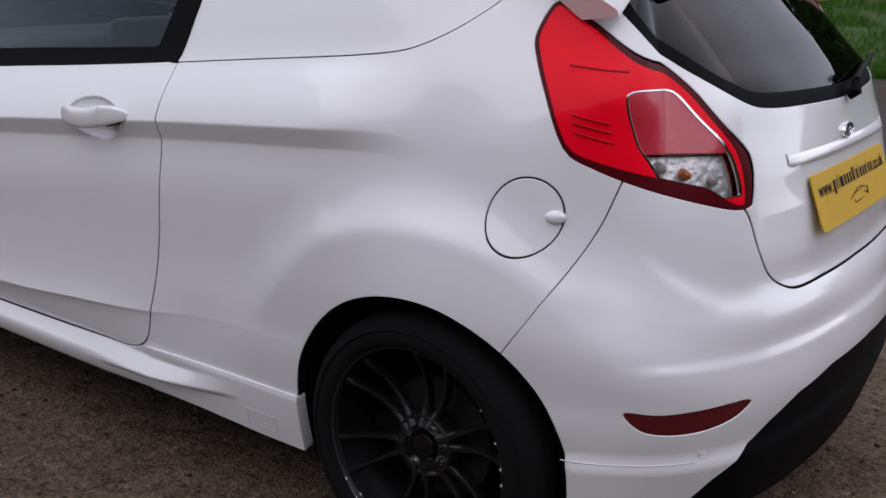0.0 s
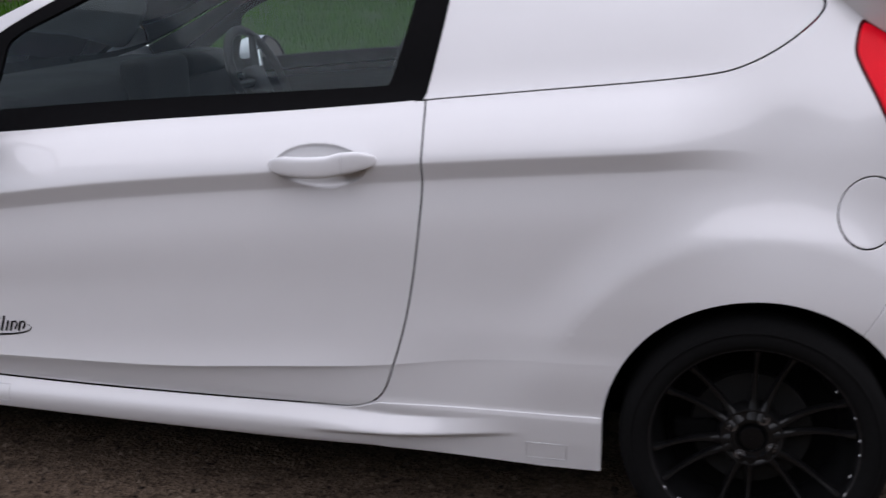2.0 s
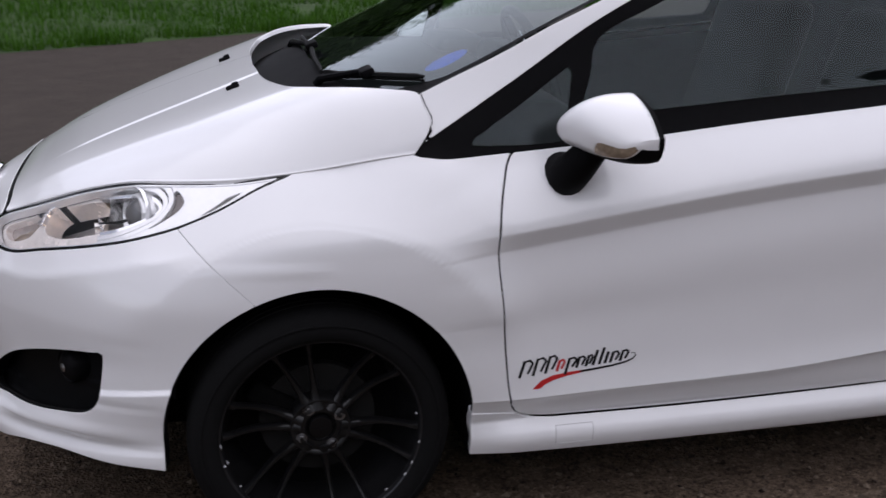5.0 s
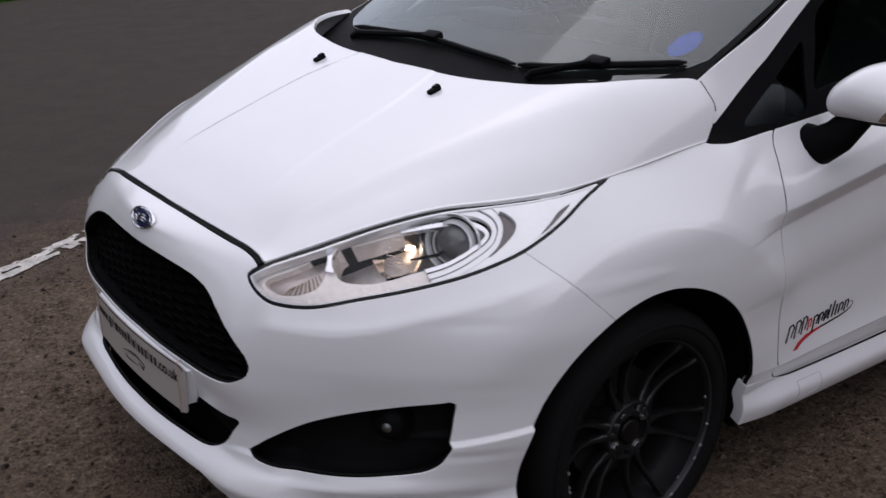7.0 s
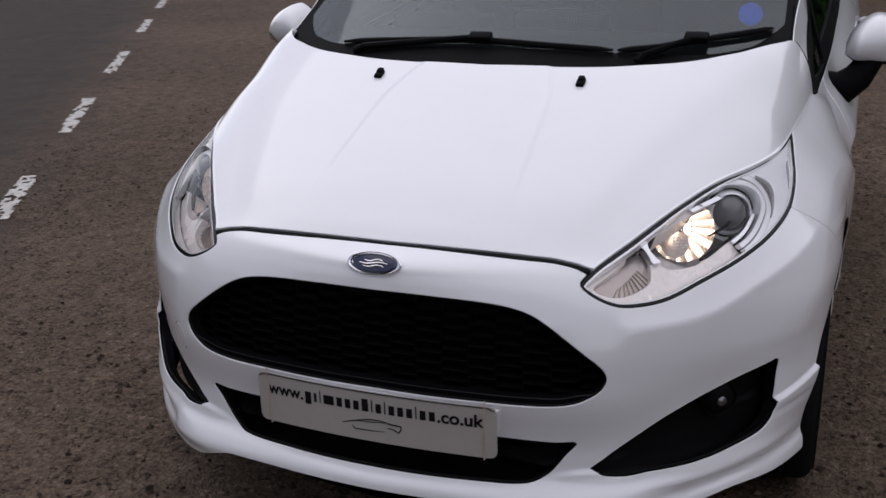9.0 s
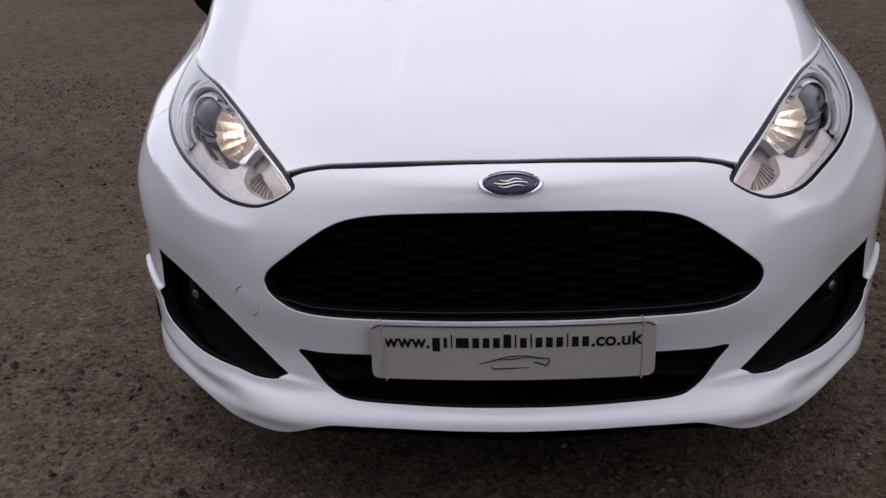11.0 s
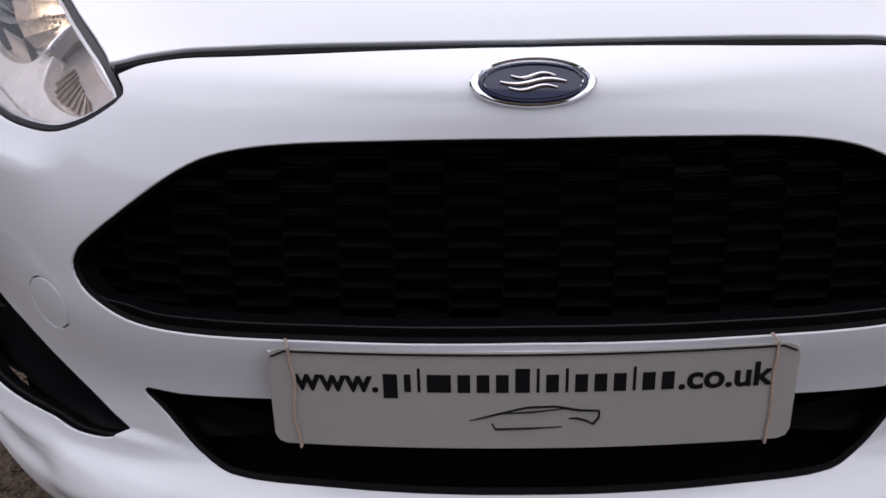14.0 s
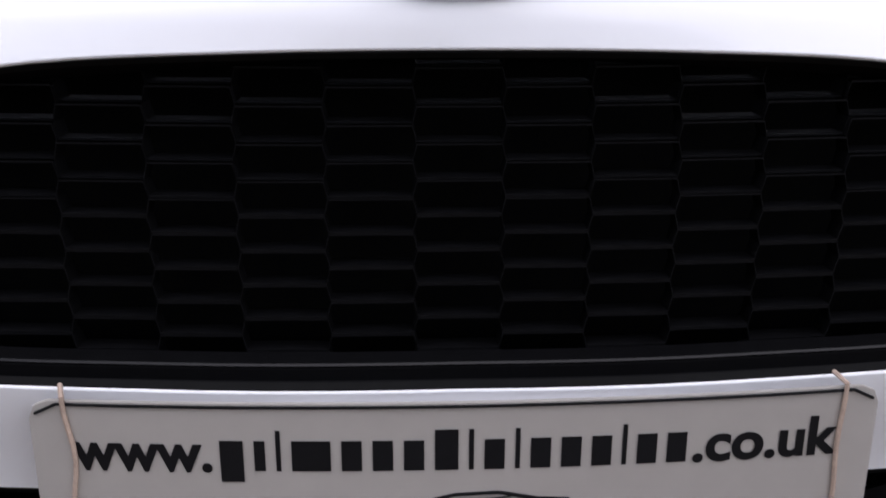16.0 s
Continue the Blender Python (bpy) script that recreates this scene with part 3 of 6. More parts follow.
for _a, _len in _dashes:
    bm = bmesh.new()
    n, rows = 44, 5
    net = []
    for k in range(n + 1):
        ends = .02 * random.uniform(-1, 1)
        net.append([bm.verts.new((*road_frame(_a + _len * k / n + .009 * random.uniform(-1, 1) + (ends if k in (0, n) else 0), .047 * (2 * j / rows - 1) + .007 * random.uniform(-1, 1)), .005)) for j in range(rows + 1)])
    for k in range(n):
        for j in range(rows):
            here = (_a + _len * k / n, j * .019, 4)
            worn = noise.noise((here[0] * 7, here[1] * 30, 4)) + .6 * noise.noise((here[0] * 23, here[1] * 60, 8))
            if worn > -.34 + (.14 if j in (0, rows - 1) else 0) + .12 * random.random():
                bm.faces.new((net[k][j], net[k + 1][j], net[k + 1][j + 1], net[k][j + 1]))
    me = bpy.data.meshes.new("road_marking")
    bmesh.ops.recalc_face_normals(bm, faces=bm.faces)
    bm.to_mesh(me)
    bm.free()
    me.materials.append(LINE)
    tagged(new("road_marking", me), "worn white painted dash along the road's edge", "road marking", "dashes of the edge line", "structure")

# ---- the car's body -----------------------------------------------------
car = tagged(new("panel_van"), "white three-door panel van with black alloy wheels parked on gravelly tarmac", "van")
CUT = .0034

HOOD_EDGE = [(1.923, .7385), (1.907, .725), (1.83, .757), (1.72, .80), (1.62, .827), (1.52, .838), (1.40, .848), (1.285, .862), (1.03, .902)]
ABOVE = [(2.3, .745), (1.96, .745)] + HOOD_EDGE + [(.9865, .9435), (1.01, 1.02), (.862, 1.088), (.713, 1.163), (.461, 1.274), (.25, 1.355), (.1, 1.40), (0, 1.5), (2.3, 1.5)]
HEAD = outline([(1.944, .70), (1.949, .677), (1.937, .662), (1.89, .663), (1.82, .682), (1.73, .702), (1.644, .722), (1.556, .748), (1.50, .768),
                (1.435, .795), (1.361, .831), (1.285, .862), (1.40, .847), (1.52, .837), (1.62, .826), (1.72, .799), (1.83, .756), (1.907, .725)], 5)
FOG = outline([(1.698, .493), (1.705, .43), (1.718, .378), (1.75, .347), (1.82, .333), (1.89, .325), (1.965, .322), (1.985, .330), (1.955, .385),
               (1.915, .43), (1.865, .457), (1.78, .480), (1.72, .491)], 5)
_g = [(.459, .541), (.445, .563), (.378, .615), (.318, .650), (.25, .664), (.12, .671)]
_h = [(.458, .523), (.445, .505), (.40, .481), (.32, .471), (.16, .467)]
GRILLE = outline(_g + [(0, .673)] + [(-y, z) for y, z in _g[::-1]] + [(-y, z) for y, z in _h] + [(0, .466)] + _h[::-1], 4)
_g = [(.408, .395), (.385, .362), (.355, .322), (.317, .304), (.22, .299)]
INTAKE = outline([(.36, .392), (0, .386)] + [(-.36, .392)] + [(-y, z) for y, z in _g] + [(0, .297)] + _g[::-1], 4)
REAR_LAMP = outline([(-1.412, 1.195), (-1.399, 1.155), (-1.400, 1.12), (-1.45, 1.025), (-1.499, .933), (-1.547, .903), (-1.631, .865), (-1.711, .837),
                     (-1.755, .823), (-1.766, .830), (-1.744, .925), (-1.665, 1.022), (-1.59, 1.082), (-1.51, 1.147), (-1.44, 1.188)], 5)
_g = [(.23, .651), (.35, .653), (.40, .672), (.430, .70), (.451, .745), (.468, .815), (.50, .85), (.60, .925), (.62, 1.02), (.622, 1.08), (.610, 1.14), (.60, 1.19), (.60, 1.25), (.57, 1.34)]
HATCH = outline([(0, .650)] + _g + [(0, 1.345)] + [(-y, z) for y, z in _g[::-1]], 4)
_g = [(.2, .994), (.344, .999), (.40, 1.008), (.450, 1.038), (.497, 1.093), (.535, 1.135), (.555, 1.18), (.55, 1.25), (.50, 1.31)]
REAR_GLASS = outline([(0, .991)] + _g + [(0, 1.33)] + [(-y, z) for y, z in _g[::-1]], 4)
WINDOW = outline([(1.030, .903), (.888, .993), (.756, 1.078), (.601, 1.175), (.384, 1.278), (.199, 1.325), (-.1, 1.345), (-.42, 1.347), (-.543, 1.340),
                  (-.535, 1.275), (-.522, 1.18), (-.4965, 1.042), (-.4938, 1.0270), (-.478, 1.0225), (-.40, 1.014), (-.147, .990), (.238, .956), (.535, .924), (.818, .899), (.94, .889), (.99, .891)], 4)
# lower edge raised: the black left below stands for a dark reflection
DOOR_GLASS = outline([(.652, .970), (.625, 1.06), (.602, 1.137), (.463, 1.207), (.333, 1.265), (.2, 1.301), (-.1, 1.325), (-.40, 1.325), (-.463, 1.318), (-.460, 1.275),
                      (-.437, 1.156), (-.410, 1.056), (-.39, 1.050), (-.146, 1.032), (.238, 1.004), (.60, .972)], 4)
CORNER_GLASS = outline([(.905, .917), (.87, .945), (.78, 1.005), (.672, 1.078), (.664, 1.072), (.676, 1.0), (.686, .935), (.70, .921), (.80, .914)], 4)
BLANK = outline([(-.46, 1.10), (-.465, 1.028), (-.475, 1.0225), (-.527, 1.0275), (-.772, 1.052), (-1.004, 1.075), (-1.136, 1.093), (-1.20, 1.116), (-1.262, 1.152), (-1.318, 1.198), (-1.336, 1.228), (-1.318, 1.257),
                 (-1.2, 1.30), (-.9, 1.335), (-.60, 1.345), (-.50, 1.345), (-.48, 1.275), (-.47, 1.18)], 4)
DOOR = outline([(.812, .902), (.838, .85), (.856, .783), (.861, .701), (.846, .535), (.831, .395), (.820, .34), (.80, .305), (.765, .289), (.70, .2835), (.27, .2820), (-.30, .2895), (-.35, .300),
                (-.388, .322), (-.412, .358), (-.454, .493), (-.483, .642), (-.502, .80), (-.506, .92), (-.5015, .99), (-.4975, 1.018), (-.488, 1.045), (-.45, 1.050), (-.147, 1.02), (.238, .975), (.535, .945), (.75, .925)], 4)
_g = [(.229, .468), (.37, .445), (.45, .405), (.518, .354), (.58, .307), (.611, .271), (.64, .21)]
VALANCE = [(0, .475)] + _g + [(.64, .1), (-.64, .1)] + [(-y, z) for y, z in _g[::-1]]


def arch_field(A):
    out = np.full(len(A), 9.0)
    for hub, mid, rad in ((1.246, .303, .340), (-HUB_X, .300, .331)):
        dx, dz = A[:, 0] - hub, A[:, 2] - mid
        out = np.minimum(out, np.where(dz > 0, np.hypot(dx, dz), np.abs(dx) * 1.0) - rad)
    return out


def bottom_field(A):
    x = A[:, 0]
    dip = np.where(x > 1.6, .028 * smooth(.45, .33, np.abs(A[:, 1])), 0)
    return A[:, 2] - dip - spline([-1.95, -1.6, -1.5, -.9, -.31, 0, .9, 1.5, 1.58, 1.7, 1.83, 1.90, 1.965, 2.0, 2.05, 2.1], [.20, .205, .19, .178, .197, .198, .208, .22, .232, .238, .250, .245, .230, .230, .238, .238], x)


def side_of(poly):
    return lambda A: within(poly, A[:, 0], A[:, 2])


def front_of(poly, ahead=True):
    def field(A):
        f = within(poly, A[:, 1], A[:, 2])
        return np.where((A[:, 0] > 1.3) if ahead else (A[:, 0] < -1.2), f, -np.abs(f) - .01)
    return field


def split(pool, field, cut=CUT):
    A, F = pool
    f = field(A)
    return clip(A, F, f - cut), clip(A, F, -f - cut)


def drop(pool, field, cut=0.0):
    A, F = pool
    return clip(A, F, -field(A) - cut)


_S, _Z, _P, _N = shell_grid()
pool = grid_mesh(_P, _N, _S)
pool = clip(*pool, bottom_field(pool[0]))
pool = clip(*pool, arch_field(pool[0]))


def nose_gap(y):
    """How far forward the bonnet's front edge reaches."""
    return spline([0, .184, .292, .345, .375, .404, .43], [1.922, 1.919, 1.914, 1.910, 1.910, 1.913, 1.910], np.abs(y))


def above(A):
    front = np.minimum(nose_gap(A[:, 1]) + .0095 - A[:, 0], A[:, 2] - .66)
    return np.where((A[:, 1] < .41) & (A[:, 0] > 1.5), front, side_of(ABOVE)(A))


pool = drop(pool, above, CUT)
pool = clip(*pool, 1.36 - pool[0][:, 2])


def lamp_u(x, y):
    """Distance along the headlight's slant across the corner of the nose."""
    return .70 * x - .714 * y


def on_lamp(poly):
    """A closed line in x, z on the nose's corner, as a field over the slant."""
    p, n = _P.reshape(-1, 3), _N.reshape(-1, 3)
    ok = (p[:, 0] > 1.2) & (p[:, 1] > .2)
    p, n = p[ok], n[ok]
    uz = []
    for x, z in poly:
        near = ((p[:, 0] - x) ** 2 + (p[:, 2] - z) ** 2).argsort()[:6]
        y = np.median(p[near, 1] - (n[near, 0] * (x - p[near, 0]) + n[near, 2] * (z - p[near, 2])) / n[near, 1])
        uz.append((lamp_u(x, y), z))
    uz = np.array(uz)
    return lambda A: np.where(A[:, 1] > .34, within(uz, lamp_u(A[:, 0], A[:, 1]), A[:, 2]), -.05)


head_field = on_lamp(HEAD)
pool = drop(pool, head_field, .0017)
_fs = np.linspace(*np.interp([-2.03, -1.25], -PX[:10], PS[:10]), 320)
_s2, _, _p2, _n2 = shell_grid(_fs, np.linspace(.62, 1.04, 140))
head_lens = grid_mesh(_p2, _n2, _s2)
head_lens = clip(*head_lens, head_field(head_lens[0]) - .0017)
rear_lens, pool = split(pool, lambda A: np.minimum(side_of(REAR_LAMP)(A), A[:, 1] - .30), .0016)
tail, pool = split(pool, front_of(HATCH, False))
pool = drop(pool, front_of(GRILLE))
pool = drop(pool, front_of(INTAKE))
pool = drop(pool, side_of(FOG))
valance, pool = split(pool, front_of(VALANCE, False), .0005)
frame_side, pool = split(pool, side_of(WINDOW), .0008)
blank, pool = split(pool, side_of(BLANK))
door, pool = split(pool, side_of(DOOR))
nose, pool = split(pool, lambda A: A[:, 0] - (1.40 + (A[:, 2] - .632) * 1.033), .0025)
stern, pool = split(pool, lambda A: np.minimum(spline([.2, .5, .574, .71, .812, .875, .95], [-1.38, -1.41, -1.458, -1.534, -1.574, -1.590, -1.61], A[:, 2]) - A[:, 0], .96 - A[:, 2]), .0025)
skirt, pool = split(pool, lambda A: spline([-.95, -.89, -.40, -.34, -.28, .4, .74, .79, .84, .95], [.3215, .3205, .312, .2965, .2908, .2832, .2842, .300, .308, .318], A[:, 0]) - A[:, 2], .0012)
wing, pool = split(pool, lambda A: np.minimum(A[:, 0] - .6, .93 - A[:, 2]))
cap_piece, pool = split(pool, lambda A: .0665 - np.hypot(A[:, 0] + 1.447, (A[:, 2] - .811) * .92), .0028)

REFLECTOR = outline([(-1.661, .467), (-1.713, .463), (-1.775, .467), (-1.826, .470), (-1.808, .435), (-1.766, .419), (-1.708, .422), (-1.68, .437)], 4)
reflector, stern = split(stern, lambda A: np.minimum(side_of(REFLECTOR)(A), A[:, 1] - .3), .001)
door_glass, frame_side = split(frame_side, side_of(DOOR_GLASS), .0003)
corner_glass, frame_side = split(frame_side, side_of(CORNER_GLASS), .0003)
rear_glass, tail = split(tail, front_of(REAR_GLASS, False), .0006)


def sunk(piece, by):
    A, F = piece
    A = A.copy()
    A[:, :3] -= A[:, 3:6] * by
    return A, F


def pair(name, piece, mat, parent=None, **kw):
    """The same panel on both flanks."""
    return (panel(name, *piece, mat, parent or car, **kw), panel(name, *mirrored(*piece), mat, parent or car, **kw))


tow_cover, nose_all = split(whole(*nose), lambda A: .031 - np.linalg.norm(A[:, :3] - (1.958, -.503, .480), axis=1), .0020)
bumper = panel("front_bumper", *nose_all, PAINT, car, depth=.03, rim_mat=BLACK)
panel("tow_cover", *tow_cover, PAINT, bumper, label="round white towing-eye cover")
rear_bumper = panel("rear_bumper", *whole(*stern), PAINT, car, depth=.03, rim_mat=SEAL)
panel("rear_valance", *whole(*sunk(valance, .006)), BLACK, car, depth=.02, label="black plastic valance")
tailgate = panel("tailgate", *whole(*tail), PAINT, car, rim_mat=SEAL)
_edge = .030 - within(REAR_GLASS, rear_glass[0][:, 1], rear_glass[0][:, 2])
panel("window_border", *whole(*sunk(clip(*rear_glass, _edge), .0015)), BLACK, tailgate, rim=False, label="black border of the rear glass")
panel("rear_window", *whole(*sunk(clip(*rear_glass, -_edge), .002)), GLASS_DARK, tailgate, rim=False, label="dark tinted rear glass")
pair("body_side", pool, PAINT, rim_mat=SEAL)
pair("front_wing", wing, PAINT, rim_mat=SEAL)
doors = pair("door", door, PAINT, rim_mat=SEAL)
pair("side_skirt", sunk(skirt, -.0028), PAINT, depth=.03, gap=.0022)
pair("window_blank", sunk(blank, .005), PAINT, label="white panel in place of the rear side window")
flap = panel("fuel_flap", *cap_piece, PAINT, car, rim_mat=SEAL, label="round white fuel filler flap")
_A, _F = mirrored(*cap_piece)
panel("flank_disc", _A, _F, PAINT, car, gap=.004)
# its broad lower band paints the dark reflection along the glass's foot
pair("window_surround", sunk(frame_side, .001), BLACK, depth=.012, label="black window surround, deepened below for the glass's dark reflection")
pair("reflector", sunk(reflector, .002), RED_DARK, rear_bumper, label="dark red rear reflector")
for _d, _m in ((0, lambda q: q), (1, lambda q: mirrored(*q))):
    panel("door_card", *_m(sunk(door, .045)), DASH, doors[_d], rim=False, label="dark inner door trim")
pair("side_lining", sunk(clip(*pool, np.minimum(1.3 - pool[0][:, 2], -.45 - pool[0][:, 0])), .03), DASH, rim=False, label="dark inner lining")
for _d, (_p, _q) in zip((0, 1), (((door_glass), corner_glass), (mirrored(*door_glass), mirrored(*corner_glass)))):
    panel("door_window", *sunk(_p, .006), GLASS_SIDE, doors[_d], rim=False, label="clear side window")
    panel("quarter_light", *sunk(_q, .006), GLASS_SIDE, doors[_d], rim=False, label="small triangular window")


# bonnet
HX = [1.0, 1.03, 1.285, 1.40, 1.52, 1.62, 1.72, 1.83, 1.907, 1.95]
HY = [.748, .7465, .7165, .699, .650, .590, .530, .460, .412, .405]
HZ = [.904, .9015, .8625, .8490, .8385, .8275, .8008, .758, .7265, .7165]


def hood_height(x, y):
    ye, ze = spline(HX, HY, x), spline(HX, HZ, x)
    zc = spline([.95, 1.1, 1.31, 1.38, 1.6, 1.75, 1.85, 1.90, 1.925], [1.081, 1.048, .985, .961, .881, .822, .780, .755, .738], x)
    p = spline([1.0, 1.15, 1.3, 1.6, 1.80, 1.92], [17, 14, 10.5, 7.0, 4.4, 2.8], x)
    t = np.clip(np.abs(y) / ye, 0, 1)
    h = ze + (zc - ze) * (1 - t ** p)
    # two ridges a side run from the screen to the nose: a broad outer step and a fine inner one
    ends = smooth(1.91, 1.76, x) * smooth(1.06, 1.2, x)
    outer = spline([1.0, 1.17, 1.29, 1.41, 1.54, 1.67, 1.80, 1.92], [.90, .87, .82, .76, .735, .75, .78, .82], x)
    h = h + .0075 * (1 - smooth(outer - .02, outer + .13, t)) * ends
    inner = spline([1.2, 1.33, 1.45, 1.62, 1.8, 1.92], [.12, .165, .196, .208, .218, .22], x)
    return h + .0030 * (1 - smooth(inner - .006, inner + .010, np.abs(y))) * smooth(1.84, 1.70, x) * smooth(1.22, 1.36, x)


def height_sheet(X, Y, height):
    P = np.stack([X, Y, height(X, Y)], -1)
    e = .002
    gx, gy = (height(X + e, Y) - height(X - e, Y)) / (2 * e), (height(X, Y + e) - height(X, Y - e)) / (2 * e)
    N = np.stack([-gx, -gy, np.ones_like(gx)], -1)
    return P, N / np.linalg.norm(N, axis=-1, keepdims=True)


REAR_T, REAR_X = [0, .5, .75, .82, .90, .927, .9405, .9525, .977, .985, 1.0], [1.318, 1.292, 1.225, 1.178, 1.06, 1.0085, 1.0035, .999, .9885, .9965, 1.026]
_t = 1 - (1 - np.linspace(0, 1, 120)) ** 1.35
_w = np.linspace(0, 1, 90)
_W, _T = np.meshgrid(_w, _t, indexing="ij")
_X = (nose_gap(_T * .41) - .0015) * (1 - _W) + (spline(REAR_T, REAR_X, _T) + .003) * _W
_Y = _T * (spline(HX, HY, _X) + .0008 + .0035 * smooth(1.36, 1.5, _X) * smooth(1.92, 1.88, _X))
_P2, _N2 = height_sheet(_X, _Y, hood_height)
_N2[:, 0, 1] = 0
_A, _F = grid_mesh(_P2, _N2)
bonnet = panel("bonnet", *whole(_A, [f for f in _F]), PAINT, car)

# windscreen, with its black border, and roof
def screen_height(x, y):
    ye = spline([.2, .25, .461, .713, .862, 1.01, 1.35], [.59, .60, .636, .673, .680, .685, .70], x)
    ze = spline([.2, .25, .461, .713, .862, 1.01, 1.35], [1.375, 1.357, 1.272, 1.161, 1.086, 1.017, .868], x)
    return ze + spline([.2, .8, 1.35], [.050, .058, .060], x) * (1 - (np.abs(y) / ye) ** 2.2)


_w, _t = np.linspace(0, 1, 60), np.linspace(0, 1, 40)
_W, _T = np.meshgrid(_w, _t, indexing="ij")
_X = (spline(REAR_T, REAR_X, _T * .925) - .006) * (1 - _W) + .24 * _W
_Y = _T * (spline([.2, .25, .461, .713, .862, 1.01, 1.35], [.59, .60, .636, .673, .680, .685, .70], _X) - .003)
_P2, _N2 = height_sheet(_X, _Y, screen_height)
_N2[:, 0, 1] = 0
_A, _F = grid_mesh(_P2, _N2, np.minimum((1 - _T) * .66 - .016, _W * 1.0 - .135))
_pane = clip(_A, _F, _A[:, 6])
_border = clip(_A, _F, -_A[:, 6])
windscreen = panel("windscreen", *whole(*_pane), GLASS, car, rim=False, label="clear raked windscreen")
panel("screen_border", *whole(*_border), BLACK, windscreen, rim=False, label="black windscreen border and scuttle")

_xs = np.linspace(.26, -1.36, 60)
_half = np.stack([_P[:, :, 0].ravel(), _P[:, :, 1].ravel(), _P[:, :, 2].ravel()], 1)
_near = _half[np.abs(_half[:, 2] - 1.357) < .012]
_near = _near[np.argsort(_near[:, 0])]
_edge = np.interp(_xs, _near[:, 0], _near[:, 1])
_X, _T = np.meshgrid(_xs, np.linspace(0, 1, 30), indexing="ij")
_E = np.repeat(np.convolve(np.pad(_edge, 3, "edge"), np.ones(7) / 7, "valid")[:, None], 30, 1)
_Y = _T * _E
_H = 1.357 + spline([-1.4, -1.0, -.3, .1, .27], [.02, .075, .10, .095, .075], _X) * (1 - _T ** 2.6)
_P2 = np.stack([_X, _Y, _H], -1)
_N2 = np.cross(np.gradient(_P2, axis=1), np.gradient(_P2, axis=0))
_N2 /= -np.linalg.norm(_N2, axis=-1, keepdims=True)
_N2 *= np.sign(_N2[..., 2:3])
_N2[:, 0, 1] = 0
_A, _F = grid_mesh(_P2, _N2)
panel("roof", *whole(_A, _F), PAINT, car, label="")

# ---- places on the flank ------------------------------------------------
_flat_p, _flat_n = _P.reshape(-1, 3), _N.reshape(-1, 3)


def on_flank(x, z):
    """The place and outward way of the left flank at x, z."""
    d = (_flat_p[:, 0] - x) ** 2 + (_flat_p[:, 2] - z) ** 2 + np.where(_flat_p[:, 1] < .3, 9, 0)
    k = int(d.argmin())
    p, n = _flat_p[k], _flat_n[k]
    y = p[1] - (n[0] * (x - p[0]) + n[2] * (z - p[2])) / n[1]
    return Vector((x, float(y), z)), Vector(n)


def nose_x(y, z):
    """How far forward the nose reaches at y, z."""
    d = (_flat_p[:, 1] - abs(y)) ** 2 + (_flat_p[:, 2] - z) ** 2 + np.where(_flat_p[:, 0] < 1.2, 9, 0)
    k = int(d.argmin())
    p, n = _flat_p[k], _flat_n[k]
    return float(p[0] - (n[1] * (abs(y) - p[1]) + n[2] * (z - p[2])) / n[0])


# ---- wheels -------------------------------------------------------------
TYRE_R, RIM_R = .2925, .224


def spoke_mesh():
    """A slim spoke that widens into the hub and dips between hub and rim."""
    bm = bmesh.new()
    rings = []
    n = 14
    for k in range(n + 1):
        t = k / n
        r = .046 + t * (RIM_R - .054)
        w = .0048 + .0085 * (1 - t) ** 3 + .0035 * max(0, t - .86) / .14
        top = -.030 - .020 * math.sin(math.pi * min(1, t * 1.05)) + .022 * t ** 2
        deep = top - .022
        rings.append([bm.verts.new((dx, y, r)) for dx, y in ((-w * .8, deep), (-w, top - .005), (-w * .55, top), (w * .55, top), (w, top - .005), (w * .8, deep))])
    for a, b in zip(rings, rings[1:]):
        for i in range(6):
            bm.faces.new((a[i], a[(i + 1) % 6], b[(i + 1) % 6], b[i]))
    bm.faces.new(rings[0][::-1])
    bm.faces.new(rings[-1])
    bmesh.ops.recalc_face_normals(bm, faces=bm.faces)
    me = bpy.data.meshes.new("spoke")
    bm.to_mesh(me)
    bm.free()
    me.materials.append(RIM)
    me.polygons.foreach_set("use_smooth", [True] * len(me.polygons))
    me.set_sharp_from_angle(angle=radians(50))
    return me


def child(name, me, parent, m=Matrix(), label=""):
    ob = new(name, me)
    ob.parent = parent
    ob.matrix_basis = m
    return tagged(ob, label)


